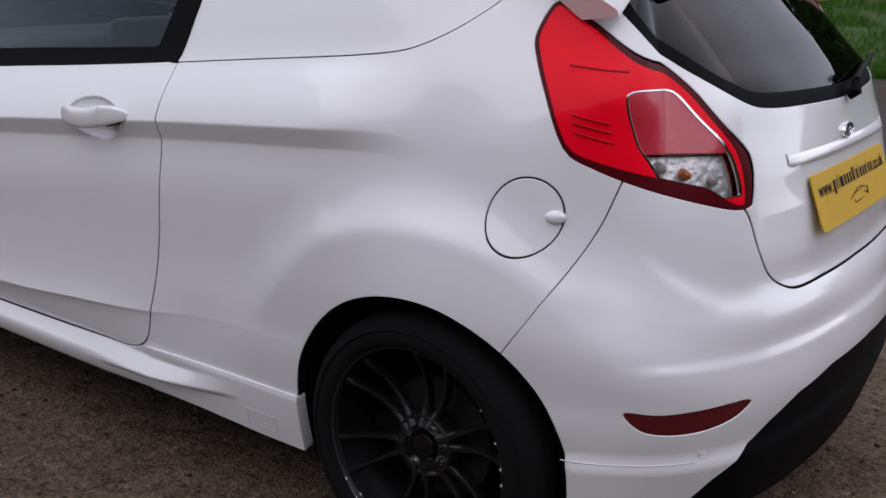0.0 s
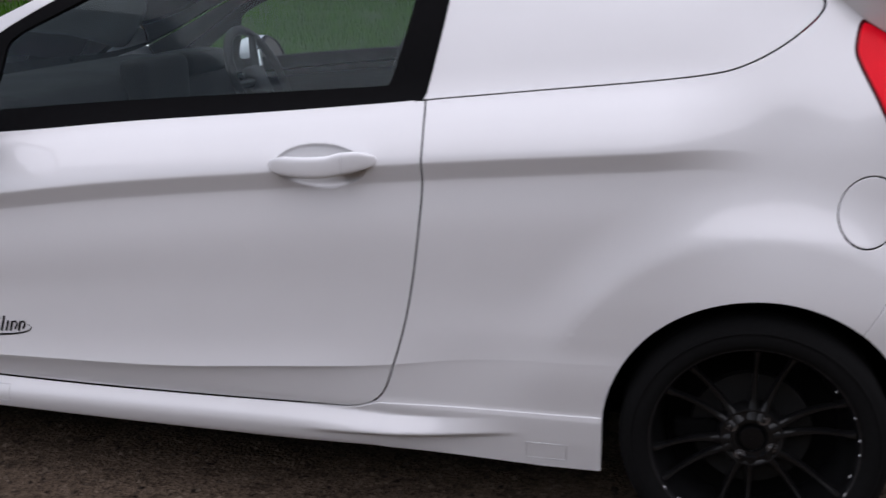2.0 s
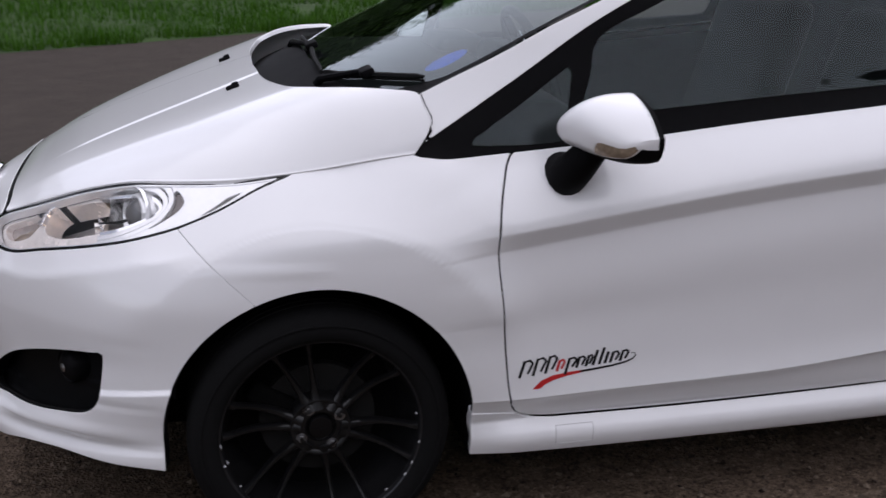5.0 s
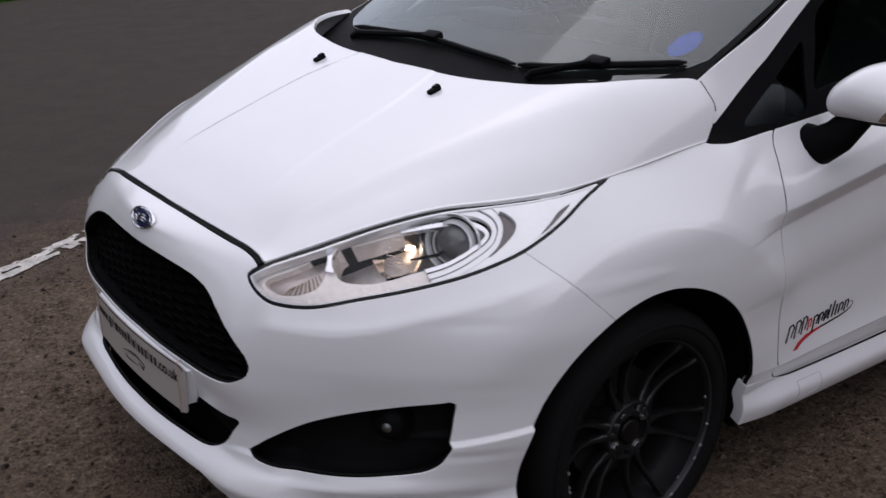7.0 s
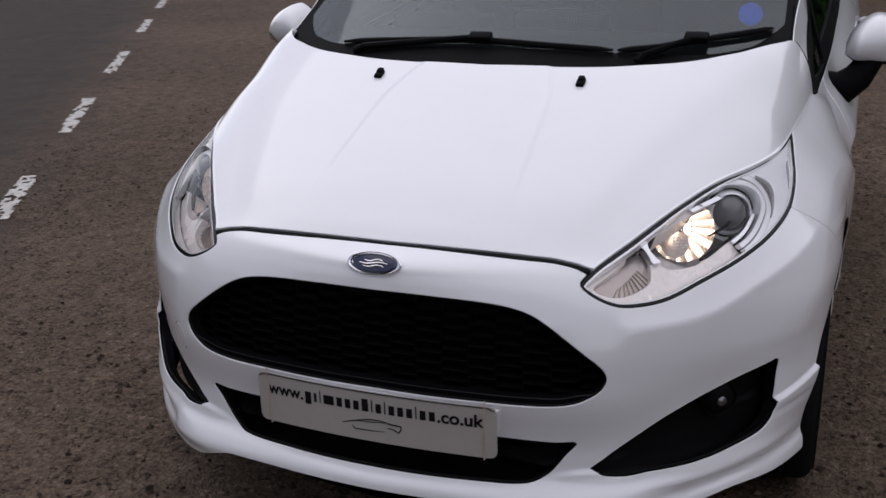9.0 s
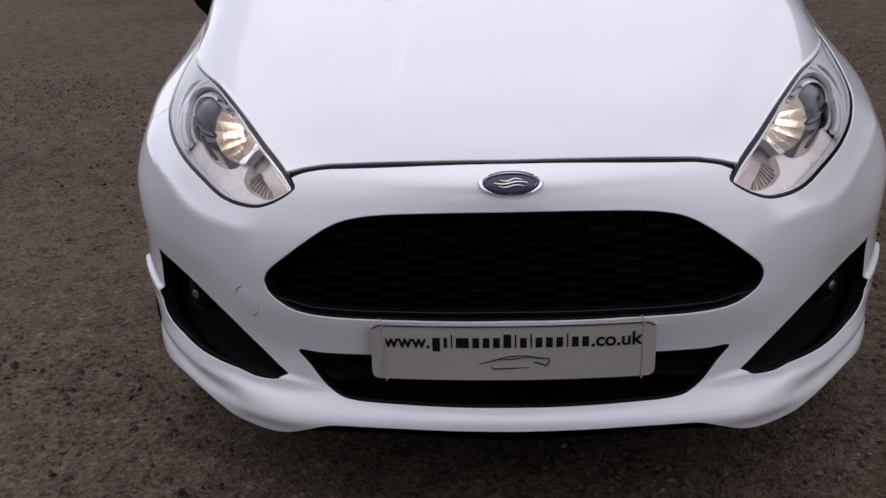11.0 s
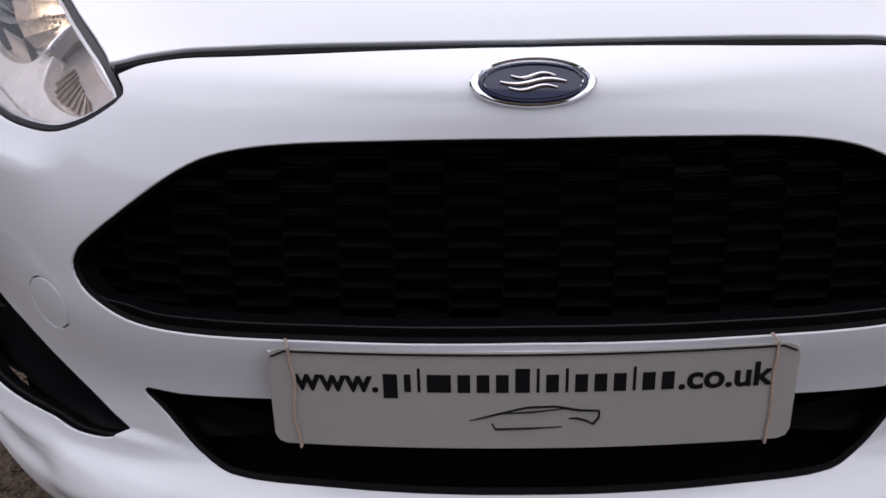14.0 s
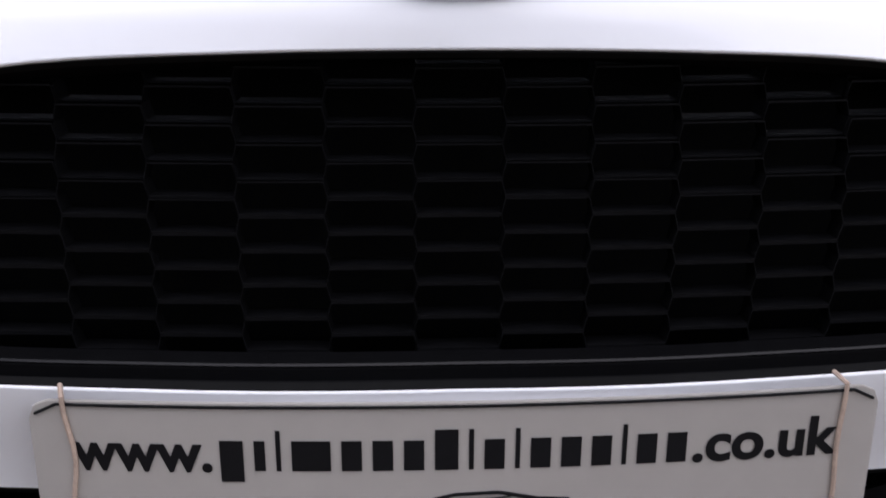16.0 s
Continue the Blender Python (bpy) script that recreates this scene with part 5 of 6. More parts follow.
for _s in (1, -1):
    side = (lambda q: q) if _s > 0 else (lambda q: mirrored(*q))
    f = head_field(head_lens[0])
    rim_piece, clear_piece = clip(*head_lens, .0050 - f), clip(*head_lens, f - .0050)
    housing = panel("headlight", *side(sunk((head_lens[0], head_lens[1]), .105)), LAMP_SHADED, car, rim=False, label="clear-lensed headlight with a lit bulb")
    panel("headlight_border", *side(sunk(rim_piece, .002)), BLACK_TRIM, housing, depth=.104, label="black border of the lamp")
    panel("headlight_lens", *side(sunk(clear_piece, .001)), LENS, housing, rim=False, label="clear plastic lens")
    f = head_field(clear_piece[0])
    panel("lens_edge", *side(sunk(clip(*clear_piece, .0074 - f), .0035)), SILVER, housing, depth=.02, label="bright line inside the border")
    tub = clip(*clear_piece, f - .0074)
    tub = clip(*tub, -hole_field(tub[0]))
    pocket = clip(*tub, pocket_field(tub[0]))
    tub = clip(*tub, -pocket_field(tub[0]))
    shelf = clip(*tub, tub[0][:, 0] - 1.70)
    tail_piece = clip(*tub, 1.70 - tub[0][:, 0])
    d = -hole_field(shelf[0])
    strip_field = np.minimum(.013 - d, np.minimum(np.minimum(shelf[0][:, 0] - 1.797, shelf[0][:, 2] - .728), d - .0005))
    panel("bright_strip", *side(sunk(clip(*shelf, strip_field), .016)), CHROME, housing, depth=.02, label="bright upright strip beside the reflector")
    shelf = clip(*shelf, -strip_field)
    panel("lamp_shelf", *side(sunk(shelf, .026)), LAMP_LIT, housing, depth=.05, label="pale inner shelf with the bulb's warm light in its colour")
    panel("signal_pocket", *side(sunk(pocket, .044)), POCKET_GREY, housing, rim=False, label="grey-brown turn signal pocket")
    for k in range(9):
        t = k / 8
        ends = ((1.925 - .062 * t, .684 + .016 * t), (1.905 - .050 * t, .702 + .028 * t))
        part("signal_rib", bm_tube([sunk_flank(x, z, .042, _s) for x, z in ends], .0016, 5), SIGNAL, housing)
    # bright tail of the lamp with nested bands round the projector
    for name_, lo, hi, by, mat_ in (("tail_band", 0, .0055, .018, CHROME), ("tail_groove", .0055, .0115, .030, SEAL), ("tail_band", .0115, .0185, .009, SILVER), ("tail_groove", .0185, .0225, .024, SEAL), ("tail_band", .0225, .0300, .007, SILVER), ("tail_groove", .0300, .0325, .016, SMOKED), ("headlight_tail", .0325, 9, .006, SILVER)):
        d = -hole_field(tail_piece[0])
        ring = clip(*tail_piece, np.minimum(d - lo, hi - d))
        if hi == 9:
            ring = clip(*ring, -patch_field(ring[0]))
            ring = clip(*ring, -sliver_field(ring[0]))
        if len(ring[1]):
            panel(name_, *side(sunk(ring, by)), mat_, housing, depth=.012, label="bright metallised band" if mat_ in (SILVER, CHROME) else "dark groove between the bands")
    for fld in (patch_field, sliver_field):
        piece = clip(*tail_piece, fld(tail_piece[0]))
        panel("tail_inset", *side(sunk(piece, .016)), SMOKED, housing, depth=.008, label="smoky inset in the lamp's tail")
    # reflector bowl with the lit bulb
    c = Vector((1.668, .534 * _s, .734))
    way = Vector((.93, .30 * _s, .20)).normalized()
    turn = way.to_track_quat("Y", "Z").to_matrix().to_4x4()
    prof = [(.008 + .056 * math.sqrt(t), -.040 + .066 * t) for t in np.linspace(0, 1, 7)]
    bm = bm_lathe(prof, sides=18)
    part("reflector_bowl", bm, BOWL, housing, "faceted bright reflector", smooth_shade=False, at=Matrix.Translation(c) @ turn)
    # crystal grid in front of the bowl's lower half
    bm = bmesh.new()
    for i in range(6):
        for j in range(4):
            bm_box((.0042, .003, .0042), (-.017 + .0068 * i, .022 + .002 * j, -.034 + .0066 * j), .0011, 1, Matrix.Rotation(radians(20), 4, "Y"), bm)
    part("reflector_grid", bm, CHROME, housing, "grid of small bright studs", smooth_shade=False, at=Matrix.Translation(c) @ turn)
    part("bulb", bm_lathe([(.001, .014), (.004, .012), (.0055, .0), (.005, -.02)], sides=16), BULB, housing, "lit warm bulb", at=Matrix.Translation(c + way * -.014) @ turn)
    part("bulb_cap", bm_lathe([(.001, .024), (.004, .0235), (.006, .021), (.0062, .018)], sides=16), STEEL, housing, at=Matrix.Translation(c + way * -.014) @ turn)
    # projector
    way = Vector((.86, .42 * _s, .16)).normalized()
    c = Vector((1.628, .631 * _s, .763)) - way * .012
    turn = way.to_track_quat("Y", "Z").to_matrix().to_4x4()
    part("projector_ring", bm_lathe([(.0375, .000), (.039, .003), (.042, .002), (.047, -.006), (.049, -.05), (.037, -.03)], sides=40), SILVER, housing, at=Matrix.Translation(c) @ turn)
    part("projector", bm_lathe([(.001, .018), (.013, .0165), (.025, .010), (.0335, .001), (.0375, -.010)], sides=40), PROJECTOR, housing, "dark round projector lens", at=Matrix.Translation(c) @ turn)
    part("projector_groove_shade", bm_lathe([(.0460, -.004), (.0485, -.012), (.0510, -.010)], sides=40), SEAL, housing, "black groove round the projector", at=Matrix.Translation(c) @ turn)
    part("projector_bowl", bm_lathe([(.0505, -.014), (.0530, -.008), (.0560, -.001), (.0585, .002), (.0590, -.006)], sides=40), SILVER, housing, "bright bowl round the projector", at=Matrix.Translation(c) @ turn)
    # two matt black tubes paint the shaded crescents under the projector
    bm = bm_tube([sunk_flank(x, z, .040, _s) for x, z in ((1.765, .726), (1.715, .736), (1.67, .750))], [.003, .006, .003], 8)
    part("projector_groove_shade", bm, SEAL, housing, "black tube painting a shaded crescent under the projector")
    bm = bm_tube([sunk_flank(x, z, .036, _s) for x, z in ((1.712, .760), (1.665, .768), (1.620, .785))], [.002, .004, .002], 8)
    part("projector_groove_shade", bm, SEAL, housing, "black tube painting a shaded crescent under the projector")

# seams between the bonnet's rear corners and the screen pillars
for _s in (1, -1):
    seam = []
    for t in np.linspace(.932, .978, 10):
        x = float(spline(REAR_T, REAR_X, t))
        y = t * float(spline(HX, HY, x))
        seam.append((x - .002, y * _s, float(hood_height(np.array(x), np.array(y))) + .0005))
    part("pillar_seam", bm_tube(seam, .0010, 6), SEAL, car)

# seals under the bonnet's front and side edges
bm = bm_tube([(float(nose_gap(y)) + .0015, y, float(hood_height(nose_gap(y), np.array(y))) - .0125) for y in np.linspace(-.405, .405, 60)], .0085, 8)
part("bonnet_seal", bm, SEAL, car, "black rubber seal along the bonnet's front edge")
for _s in (1, -1):
    bm = bm_tube([Vector((x, (y - .002) * _s, z - .012)) for x, y, z in zip(HX[4:-1], HY[4:-1], HZ[4:-1])], .0035, 8)
    part("bonnet_seal", bm, SEAL, car)

# ---- rear lamps ---------------------------------------------------------
INNER = outline([(-1.574, 1.036), (-1.600, 1.042), (-1.622, 1.035), (-1.665, .995), (-1.722, .934), (-1.752, .852), (-1.738, .846), (-1.705, .851), (-1.655, .866), (-1.617, .918), (-1.598, .95)], 4)
for _s in (1, -1):
    side = (lambda q: q) if _s > 0 else (lambda q: mirrored(*q))
    A_, F_ = rear_lens
    f = within(REAR_LAMP, A_[:, 0], A_[:, 2])
    base = panel("rear_lamp", *side(sunk(rear_lens, .030)), RED, car, rim=False, label="red rear lamp with a clear lower section")
    f = f - .0085 - .019 * smooth(.95, .86, A_[:, 2]) * smooth(-1.76, -1.70, A_[:, 0])
    panel("lamp_border", *side(sunk(clip(A_, F_, -f), .001)), RED_EDGE, base, depth=.03, label="dark red border")
    body = clip(A_, F_, f)
    g = within(INNER, body[0][:, 0], body[0][:, 2])
    red = clip(*body, -g)
    panel("lamp_red", *side(red), RED, base, depth=.004, label="bright red lens")
    g2 = within(INNER, body[0][:, 0], body[0][:, 2])
    cluster = clip(*body, g2)
    g3 = within(INNER, cluster[0][:, 0], cluster[0][:, 2])
    panel("lamp_chrome", *side(clip(*cluster, .0026 - g3)), CHROME, base, depth=.006, gap=.0008, label="bright line round the inner lens")
    inside = clip(*cluster, g3 - .0026)
    panel("lamp_pink", *side(sunk(clip(*inside, inside[0][:, 2] - .930), .002)), RED_PALE, base, depth=.006, label="pale red inner lens")
    clear = clip(*inside, .927 - inside[0][:, 2])
    panel("lamp_clear", *side(clear), LENS, base, rim=False, label="clear reversing lens")
    panel("lamp_clear_back", *side(sunk(clear, .022)), CLEAR_BACK, base, rim=False)
    for bx, bz, br in ((-1.640, .905, .009), (-1.715, .880, .007)):
        p, n = on_flank(bx, bz)
        q = p - n * .014
        part("lamp_socket", bm_lathe([(.001, .012), (br, .010), (br * 1.3, -.004), (br * 1.3, -.01)], sides=14), LAMP_SHADED, base, at=Matrix.Translation((q.x, q.y * _s, q.z)) @ Matrix.Rotation(radians(50 * _s), 4, "Z"))
    p, n = on_flank(-1.675, .893)
    q = p - n * .012
    part("lamp_bulb", bm_lathe([(.001, .012), (.008, .009), (.010, -.004), (.010, -.02)], sides=16), AMBER, base, "orange bulb", at=Matrix.Translation((q.x, q.y * _s, q.z)) @ Matrix.Rotation(radians(50 * _s), 4, "Z"))
    for (xa, za), (xb, zb) in (((-1.475, 1.085), (-1.565, 1.075)), ((-1.50, 1.00), (-1.56, .985)), ((-1.505, .985), (-1.565, .968)), ((-1.51, .968), (-1.57, .95))):
        pts = [on_flank(xa + (xb - xa) * t, za + (zb - za) * t) for t in np.linspace(0, 1, 6)]
        part("lamp_rib", bm_tube([((p + n * .0002).x, (p + n * .0002).y * _s, (p + n * .0002).z) for p, n in pts], .0024, 6), RED_RIB, base)

# ---- mirrors, handles ---------------------------------------------------
def build_mirror(s):
    def section(t):
        """Half height, depth and middle of the housing at t from the car outward."""
        y = .812 + .190 * t
        top = float(spline([0, .08, .2, .36, .6, .85, 1], [.968, 1.002, 1.028, 1.046, 1.036, 1.005, .972], t))
        low = float(spline([0, .1, .3, .6, .85, .95, 1], [.938, .922, .913, .910, .916, .928, .950], t))
        d = .136 * (1 - (max(0, t - .12) / .93) ** 2.2) ** .5 * (1 - .35 * max(0, .15 - t) / .15)
        return y, (top - low) / 2, max(d, .02), (top + low) / 2
    n, m = 22, 20
    bm = bmesh.new()
    rings = []
    for k in range(n + 1):
        y, h, d, zc = section(k / n)
        xb = .585 + .030 * (1 - k / n)
        ring = []
        for i in range(m + 1):
            a = math.pi * i / m
            ring.append(bm.verts.new((xb + d * math.sin(a) ** .75, y * s, zc + h * math.cos(a))))
        rings.append(ring)
    for a, b in zip(rings, rings[1:]):
        for i in range(m):
            f = bm.faces.new((a[i], a[i + 1], b[i + 1], b[i]))
            f.material_index = 0 if (i < m * .72) else 1
    bm.faces.new(rings[0])
    bm.faces.new(rings[-1][::-1])
    shell = part("door_mirror", bm, [PAINT, BLACK], car, "white door mirror on a black foot")
    # black back bezel
    bm = bmesh.new()
    outer, inner, glass = [], [], []
    for k in range(n + 1):
        y, h, d, zc = section(k / n)
        xb = .585 + .030 * (1 - k / n)
        outer.append((y, zc, h, xb))
    loop = [(y, zc + h, xb) for y, zc, h, xb in outer] + [(y, zc - h, xb) for y, zc, h, xb in outer[::-1]]
    cy, cz = .905, .975
    r0 = [bm.verts.new((x + .004, y * s, z)) for y, z, x in loop]
    r1 = [bm.verts.new((x - .013, (cy + (y - cy) * .985) * s, cz + (z - cz) * .965)) for y, z, x in loop]
    r2 = [bm.verts.new((x - .015, (cy + (y - cy) * .93) * s, cz + (z - cz) * .90)) for y, z, x in loop]
    r3 = [bm.verts.new((x - .008, (cy + (y - cy) * .92) * s, cz + (z - cz) * .88)) for y, z, x in loop]
    k = len(loop)
    for p, q in ((r0, r1), (r1, r2), (r2, r3)):
        for i in range(k):
            bm.faces.new((p[i], p[(i + 1) % k], q[(i + 1) % k], q[i]))
    part("mirror_bezel", bm, BLACK, shell)
    bm = bmesh.new()
    bm.faces.new([bm.verts.new((x - .009, (cy + (y - cy) * .92) * s, cz + (z - cz) * .88)) for y, z, x in loop])
    part("mirror_glass", bm, CHROME, shell, "mirror glass")
    # turn signal strip
    bm = bmesh.new()
    rows = []
    for j in range(9):
        t = .66 + .335 * j / 8
        y, h, d, zc = section(t)
        xb = .585 + .030 * (1 - t)
        row = []
        lo, hi = .715, .715 - .190 * min(1, (j + .3) / 2.6)
        for q in np.linspace(hi, lo, 4):
            a = math.pi * q
            nrm = Vector((math.sin(a), 0, math.cos(a)))
            row.append(bm.verts.new((xb + d * math.sin(a) ** .75 + .0025 * nrm.x, y * s + .001 * s, zc + h * math.cos(a) + .0025 * nrm.z)))
        rows.append(row)
    for a, b in zip(rows, rows[1:]):
        for i in range(3):
            bm.faces.new((a[i], a[i + 1], b[i + 1], b[i]))
    part("mirror_signal", bm, SIGNAL, shell, "clear and amber turn signal strip")
    # foot
    bm = bm_tube([(.705, .775 * s, .855), (.703, .815 * s, .856), (.695, .850 * s, .885), (.675, .875 * s, .925), (.660, .885 * s, .955)], [.046, .046, .040, .034, .038], 16)
    part("mirror_foot", bm, BLACK, shell, "black plastic mirror foot")
    return shell


for _s in (1, -1):
    build_mirror(_s)


def build_handle(s, parent):
    """A pull handle that stands off the door over a shallow cup."""
    T = [0, .02, .05, .10, .18, .22, .27, .45, .57, .62, .68, .76, .88, .94, .98, 1]
    TOP = [.004, .0110, .0150, .0190, .0215, .0213, .0205, .0192, .0196, .0222, .0252, .0260, .0222, .0165, .0110, .004]
    LOW = [-.004, -.0105, -.0140, -.0180, -.0220, -.0240, -.0255, -.0300, -.0290, -.0280, -.0260, -.0230, -.0170, -.0130, -.0095, -.004]

    def ring_at(t, grow=0.0, n=18):
        x, z0 = -.150 - .256 * t, .8775 + .019 * t
        e = math.sin(math.pi * min(max(t, .006), .994)) ** .45
        lo, hi = float(spline(T, LOW, t)), float(spline(T, TOP, t))
        zc, h = z0 + (lo + hi) / 2, (hi - lo) / 2 + grow
        y0, stand, thick = .8475 - .006 * t, .004 + .030 * e, .011 * e + .001 + grow
        out = []
        for i in range(n):
            a = 2 * math.pi * i / n
            ca, sa = math.cos(a), math.sin(a)
            out.append((x, (y0 + stand + thick * math.copysign(abs(ca) ** .55, ca)) * s, zc + h * math.copysign(abs(sa) ** .70, sa)))
        return out

    bm = bmesh.new()
    rings = [[bm.verts.new(p) for p in ring_at(k / 48)] for k in range(49)]
    n = len(rings[0])
    for a, b in zip(rings, rings[1:]):
        for i in range(n):
            bm.faces.new((a[i], a[(i + 1) % n], b[(i + 1) % n], b[i]))
    bm.faces.new(rings[0][::-1])
    bm.faces.new(rings[-1])
    handle = part("handle", bm, PAINT, parent, "white pull handle")
    part("handle_seam", bm_tube(ring_at(.715, .0001), .0007, 5, closed=True), PAINT_GROOVE, handle, "fine seam of the handle's end cap")
    # feet with a dark gasket under each end
    for t0, t1 in ((.02, .22), (.66, .98)):
        ts = np.linspace(t0, t1, 9)
        bm = bmesh.new()
        rows = []
        for t in ts:
            ring = ring_at(t, 0, 12)
            zs, x = [p[2] for p in ring], ring[0][0]
            lo, hi, y0 = min(zs) - .0022, (max(zs) + min(zs)) / 2, .8475 - .006 * t
            d = on_flank(x, .86)[0].y - .012
            rows.append([bm.verts.new((x, y * s, z)) for y, z in ((d, lo), (y0 + .010, lo), (y0 + .010, hi), (d, hi))])
        for a, b in zip(rows, rows[1:]):
            for i in range(4):
                bm.faces.new((a[i], a[(i + 1) % 4], b[(i + 1) % 4], b[i]))
        bm.faces.new(rows[0][::-1])
        bm.faces.new(rows[-1])
        part("handle_gasket", bm, BLACK, handle, "black gasket under the handle's end")
    return handle


for _d, _s in zip(doors, (1, -1)):
    build_handle(_s, _d)

# fuel flap's thumb grip
_p, _n = on_flank(-1.500, .814)
bm = bmesh.new()
bmesh.ops.create_uvsphere(bm, u_segments=20, v_segments=12, radius=1)
_rot = Vector(_n).to_track_quat("Y", "Z").to_matrix().to_4x4()
bmesh.ops.transform(bm, matrix=Matrix.Translation(_p) @ _rot @ Matrix.Diagonal((.020, .011, .013, 1)), verts=bm.verts)
part("flap_grip", bm, PAINT, flap)

# seam of the rear bumper's lower lip
for _s in (1, -1):
    pts = [on_flank(x, .357) for x in np.linspace(-1.560, -1.765, 24)]
    part("lip_seam", bm_tube([((p + n * .0002).x, (p + n * .0002).y * _s, p.z) for p, n in pts], .0014, 5), PAINT_GROOVE, rear_bumper, "fine seam of the lower lip")

# parking sensors on the rear bumper
for _x, _z in ((-1.773, .374), (-1.860, .52)):
    _p, _n = on_flank(_x, _z) if _x > -1.8 else (Vector((-1.862, .36, .52)), Vector((-.93, .36, 0)))
    for _s in (1, -1):
        w = Vector((_n.x, _n.y * _s, _n.z)).normalized()
        bm = bm_lathe([(.001, .002), (.008, .002), (.0085, .0005), (.010, .0005), (.0105, .003), (.0125, .003), (.013, -.004)], sides=28)
        part("parking_sensor", bm, PAINT, rear_bumper, "white parking sensor", at=Matrix.Translation((_p.x, _p.y * _s, _p.z)) @ w.to_track_quat("Y", "Z").to_matrix().to_4x4())

# ---- tail ---------------------------------------------------------------
def tail_x(y, z):
    d = (_flat_p[:, 1] - abs(y)) ** 2 + (_flat_p[:, 2] - z) ** 2 + np.where(_flat_p[:, 0] > -1.2, 9, 0)
    k = int(d.argmin())
    p, n = _flat_p[k], _flat_n[k]
    return float(p[0] - (n[1] * (abs(y) - p[1]) + n[2] * (z - p[2])) / n[0])


def rear_face(y, z, lift):
    zz = .803 + z
    return Vector((-1.833 + .38 * z + .06 * y * y - lift, -y, zz))


random.seed(3)
build_plate("rear_plate", rear_face, .52, .111, PLATE_YELLOW, "yellow show plate on the tailgate")
# ledge over the plate
bm = bmesh.new()
rings = []
for y in np.linspace(-.33, .33, 25):
    x = tail_x(y, .895)
    e = min(1, (.34 - abs(y)) / .04)
    rings.append([bm.verts.new((x + a * e, y, .888 + z)) for a, z in ((.012, .024), (-.002, .016), (-.0095, .008), (-.0105, .003), (-.008, -.002), (.012, -.008))])
for a, b in zip(rings, rings[1:]):
    for i in range(5):
        bm.faces.new((a[i], a[i + 1], b[i + 1], b[i]))
part("plate_ledge", bm, PAINT, tailgate)
build_badge(pose(tail_x(0, .922) - .002, 0, .922, 0, -12, 180), tailgate, .66)
# rear wiper on the glass
bm = bm_tube([(-1.785, -.02, .995), (-1.80, -.02, 1.005), (-1.795, -.03, 1.025)], [.013, .014, .010], 10)
bm_tube([(-1.795, -.03, 1.025), (-1.770, -.16, 1.040), (-1.735, -.36, 1.055)], [.009, .007, .005], 8, bm)
part("rear_wiper", bm, BLACK, tailgate, "black rear wiper")
# spoiler over the rear window
bm = bmesh.new()
rings = []
for y in np.linspace(-1, 1, 33):
    e = abs(y)
    yy = .645 * y
    drop_ = .115 * e ** 7
    back_ = .03 * e ** 4
    xr = -1.605 + .06 * e ** 3
    rings.append([bm.verts.new(p) for p in ((-1.30, yy * .99, 1.405 - .060 * e ** 2 - drop_ * .3), (-1.45, yy, 1.378 - .045 * e ** 2 - drop_ * .8), (xr, yy * .97, 1.330 - .03 * e ** 2 - drop_),
                                             (xr - .004, yy * .97, 1.318 - .03 * e ** 2 - drop_), (-1.47, yy * .96, 1.318 - .045 * e ** 2 - drop_ * .95), (-1.36, yy * .93, 1.345 - .06 * e ** 2 - drop_ * .5))])
for a, b in zip(rings, rings[1:]):
    for i in range(6):
        bm.faces.new((a[i], a[(i + 1) % 6], b[(i + 1) % 6], b[i]))
bm.faces.new(rings[0])
bm.faces.new(rings[-1][::-1])
part("spoiler", bm, PAINT, car, "white roof spoiler over the rear window")

# ---- bonnet fittings, wipers --------------------------------------------
for _y in (-.253, .253):
    x = 1.383
    z = float(hood_height(np.array(x), np.array(_y)))
    bm = bm_box((.034, .020, .012), (0, 0, .003), .0055, 3)
    bm_box((.018, .016, .010), (-.008, 0, .008), .004, 2, bm=bm)
    part("washer_jet", bm, BLACK, bonnet, "black washer jet", at=Matrix.Translation((x, _y, z)) @ Matrix.Rotation(radians(20), 4, "Y"))


def glass_pt(x, y, lift):
    return Vector((x, y, float(screen_height(np.array(x), np.array(y))) + lift))


for _line, _pivot, _label in ((((1.133, -.47), (1.146, -.28), (1.150, -.07), (1.163, .10), (1.166, .28)), (1.172, -.42), "black driver-side wiper"),
                               (((1.165, .29), (1.130, .385), (1.085, .468), (1.030, .567), (.985, .640)), (1.185, .345), "black passenger-side wiper")):
    xs, ys = zip(*_line)
    us = np.linspace(0, 1, 17)
    along = [(float(spline(np.linspace(0, 1, 5), xs, u)), float(spline(np.linspace(0, 1, 5), ys, u))) for u in us]
    bm = bm_tube([glass_pt(x, y, .012) for x, y in along], [.003] + [.0068] * 15 + [.003], 6)
    wiper = part("wiper", bm, SEAL, windscreen, _label)
    part("wiper_rubber", bm_tube([glass_pt(x, y, .004) for x, y in along], .003, 5), SEAL, wiper)
    mx, my = along[8]
    part("wiper_clip", bm_box((.034, .060, .020), (0, 0, 0), .006, 2), BLACK, wiper, at=Matrix.Translation(glass_pt(mx, my, .018)) @ Matrix.Rotation(radians(22), 4, "Y"))
    px, py = _pivot
    bm = bm_tube([glass_pt(px, py, .002), glass_pt(px * .93 + mx * .07, py * .93 + my * .07, .014), glass_pt(mx + .004, my, .022)], [.012, .010, .007], 8)
    part("wiper_arm", bm, BLACK, wiper)
bm = bmesh.new()
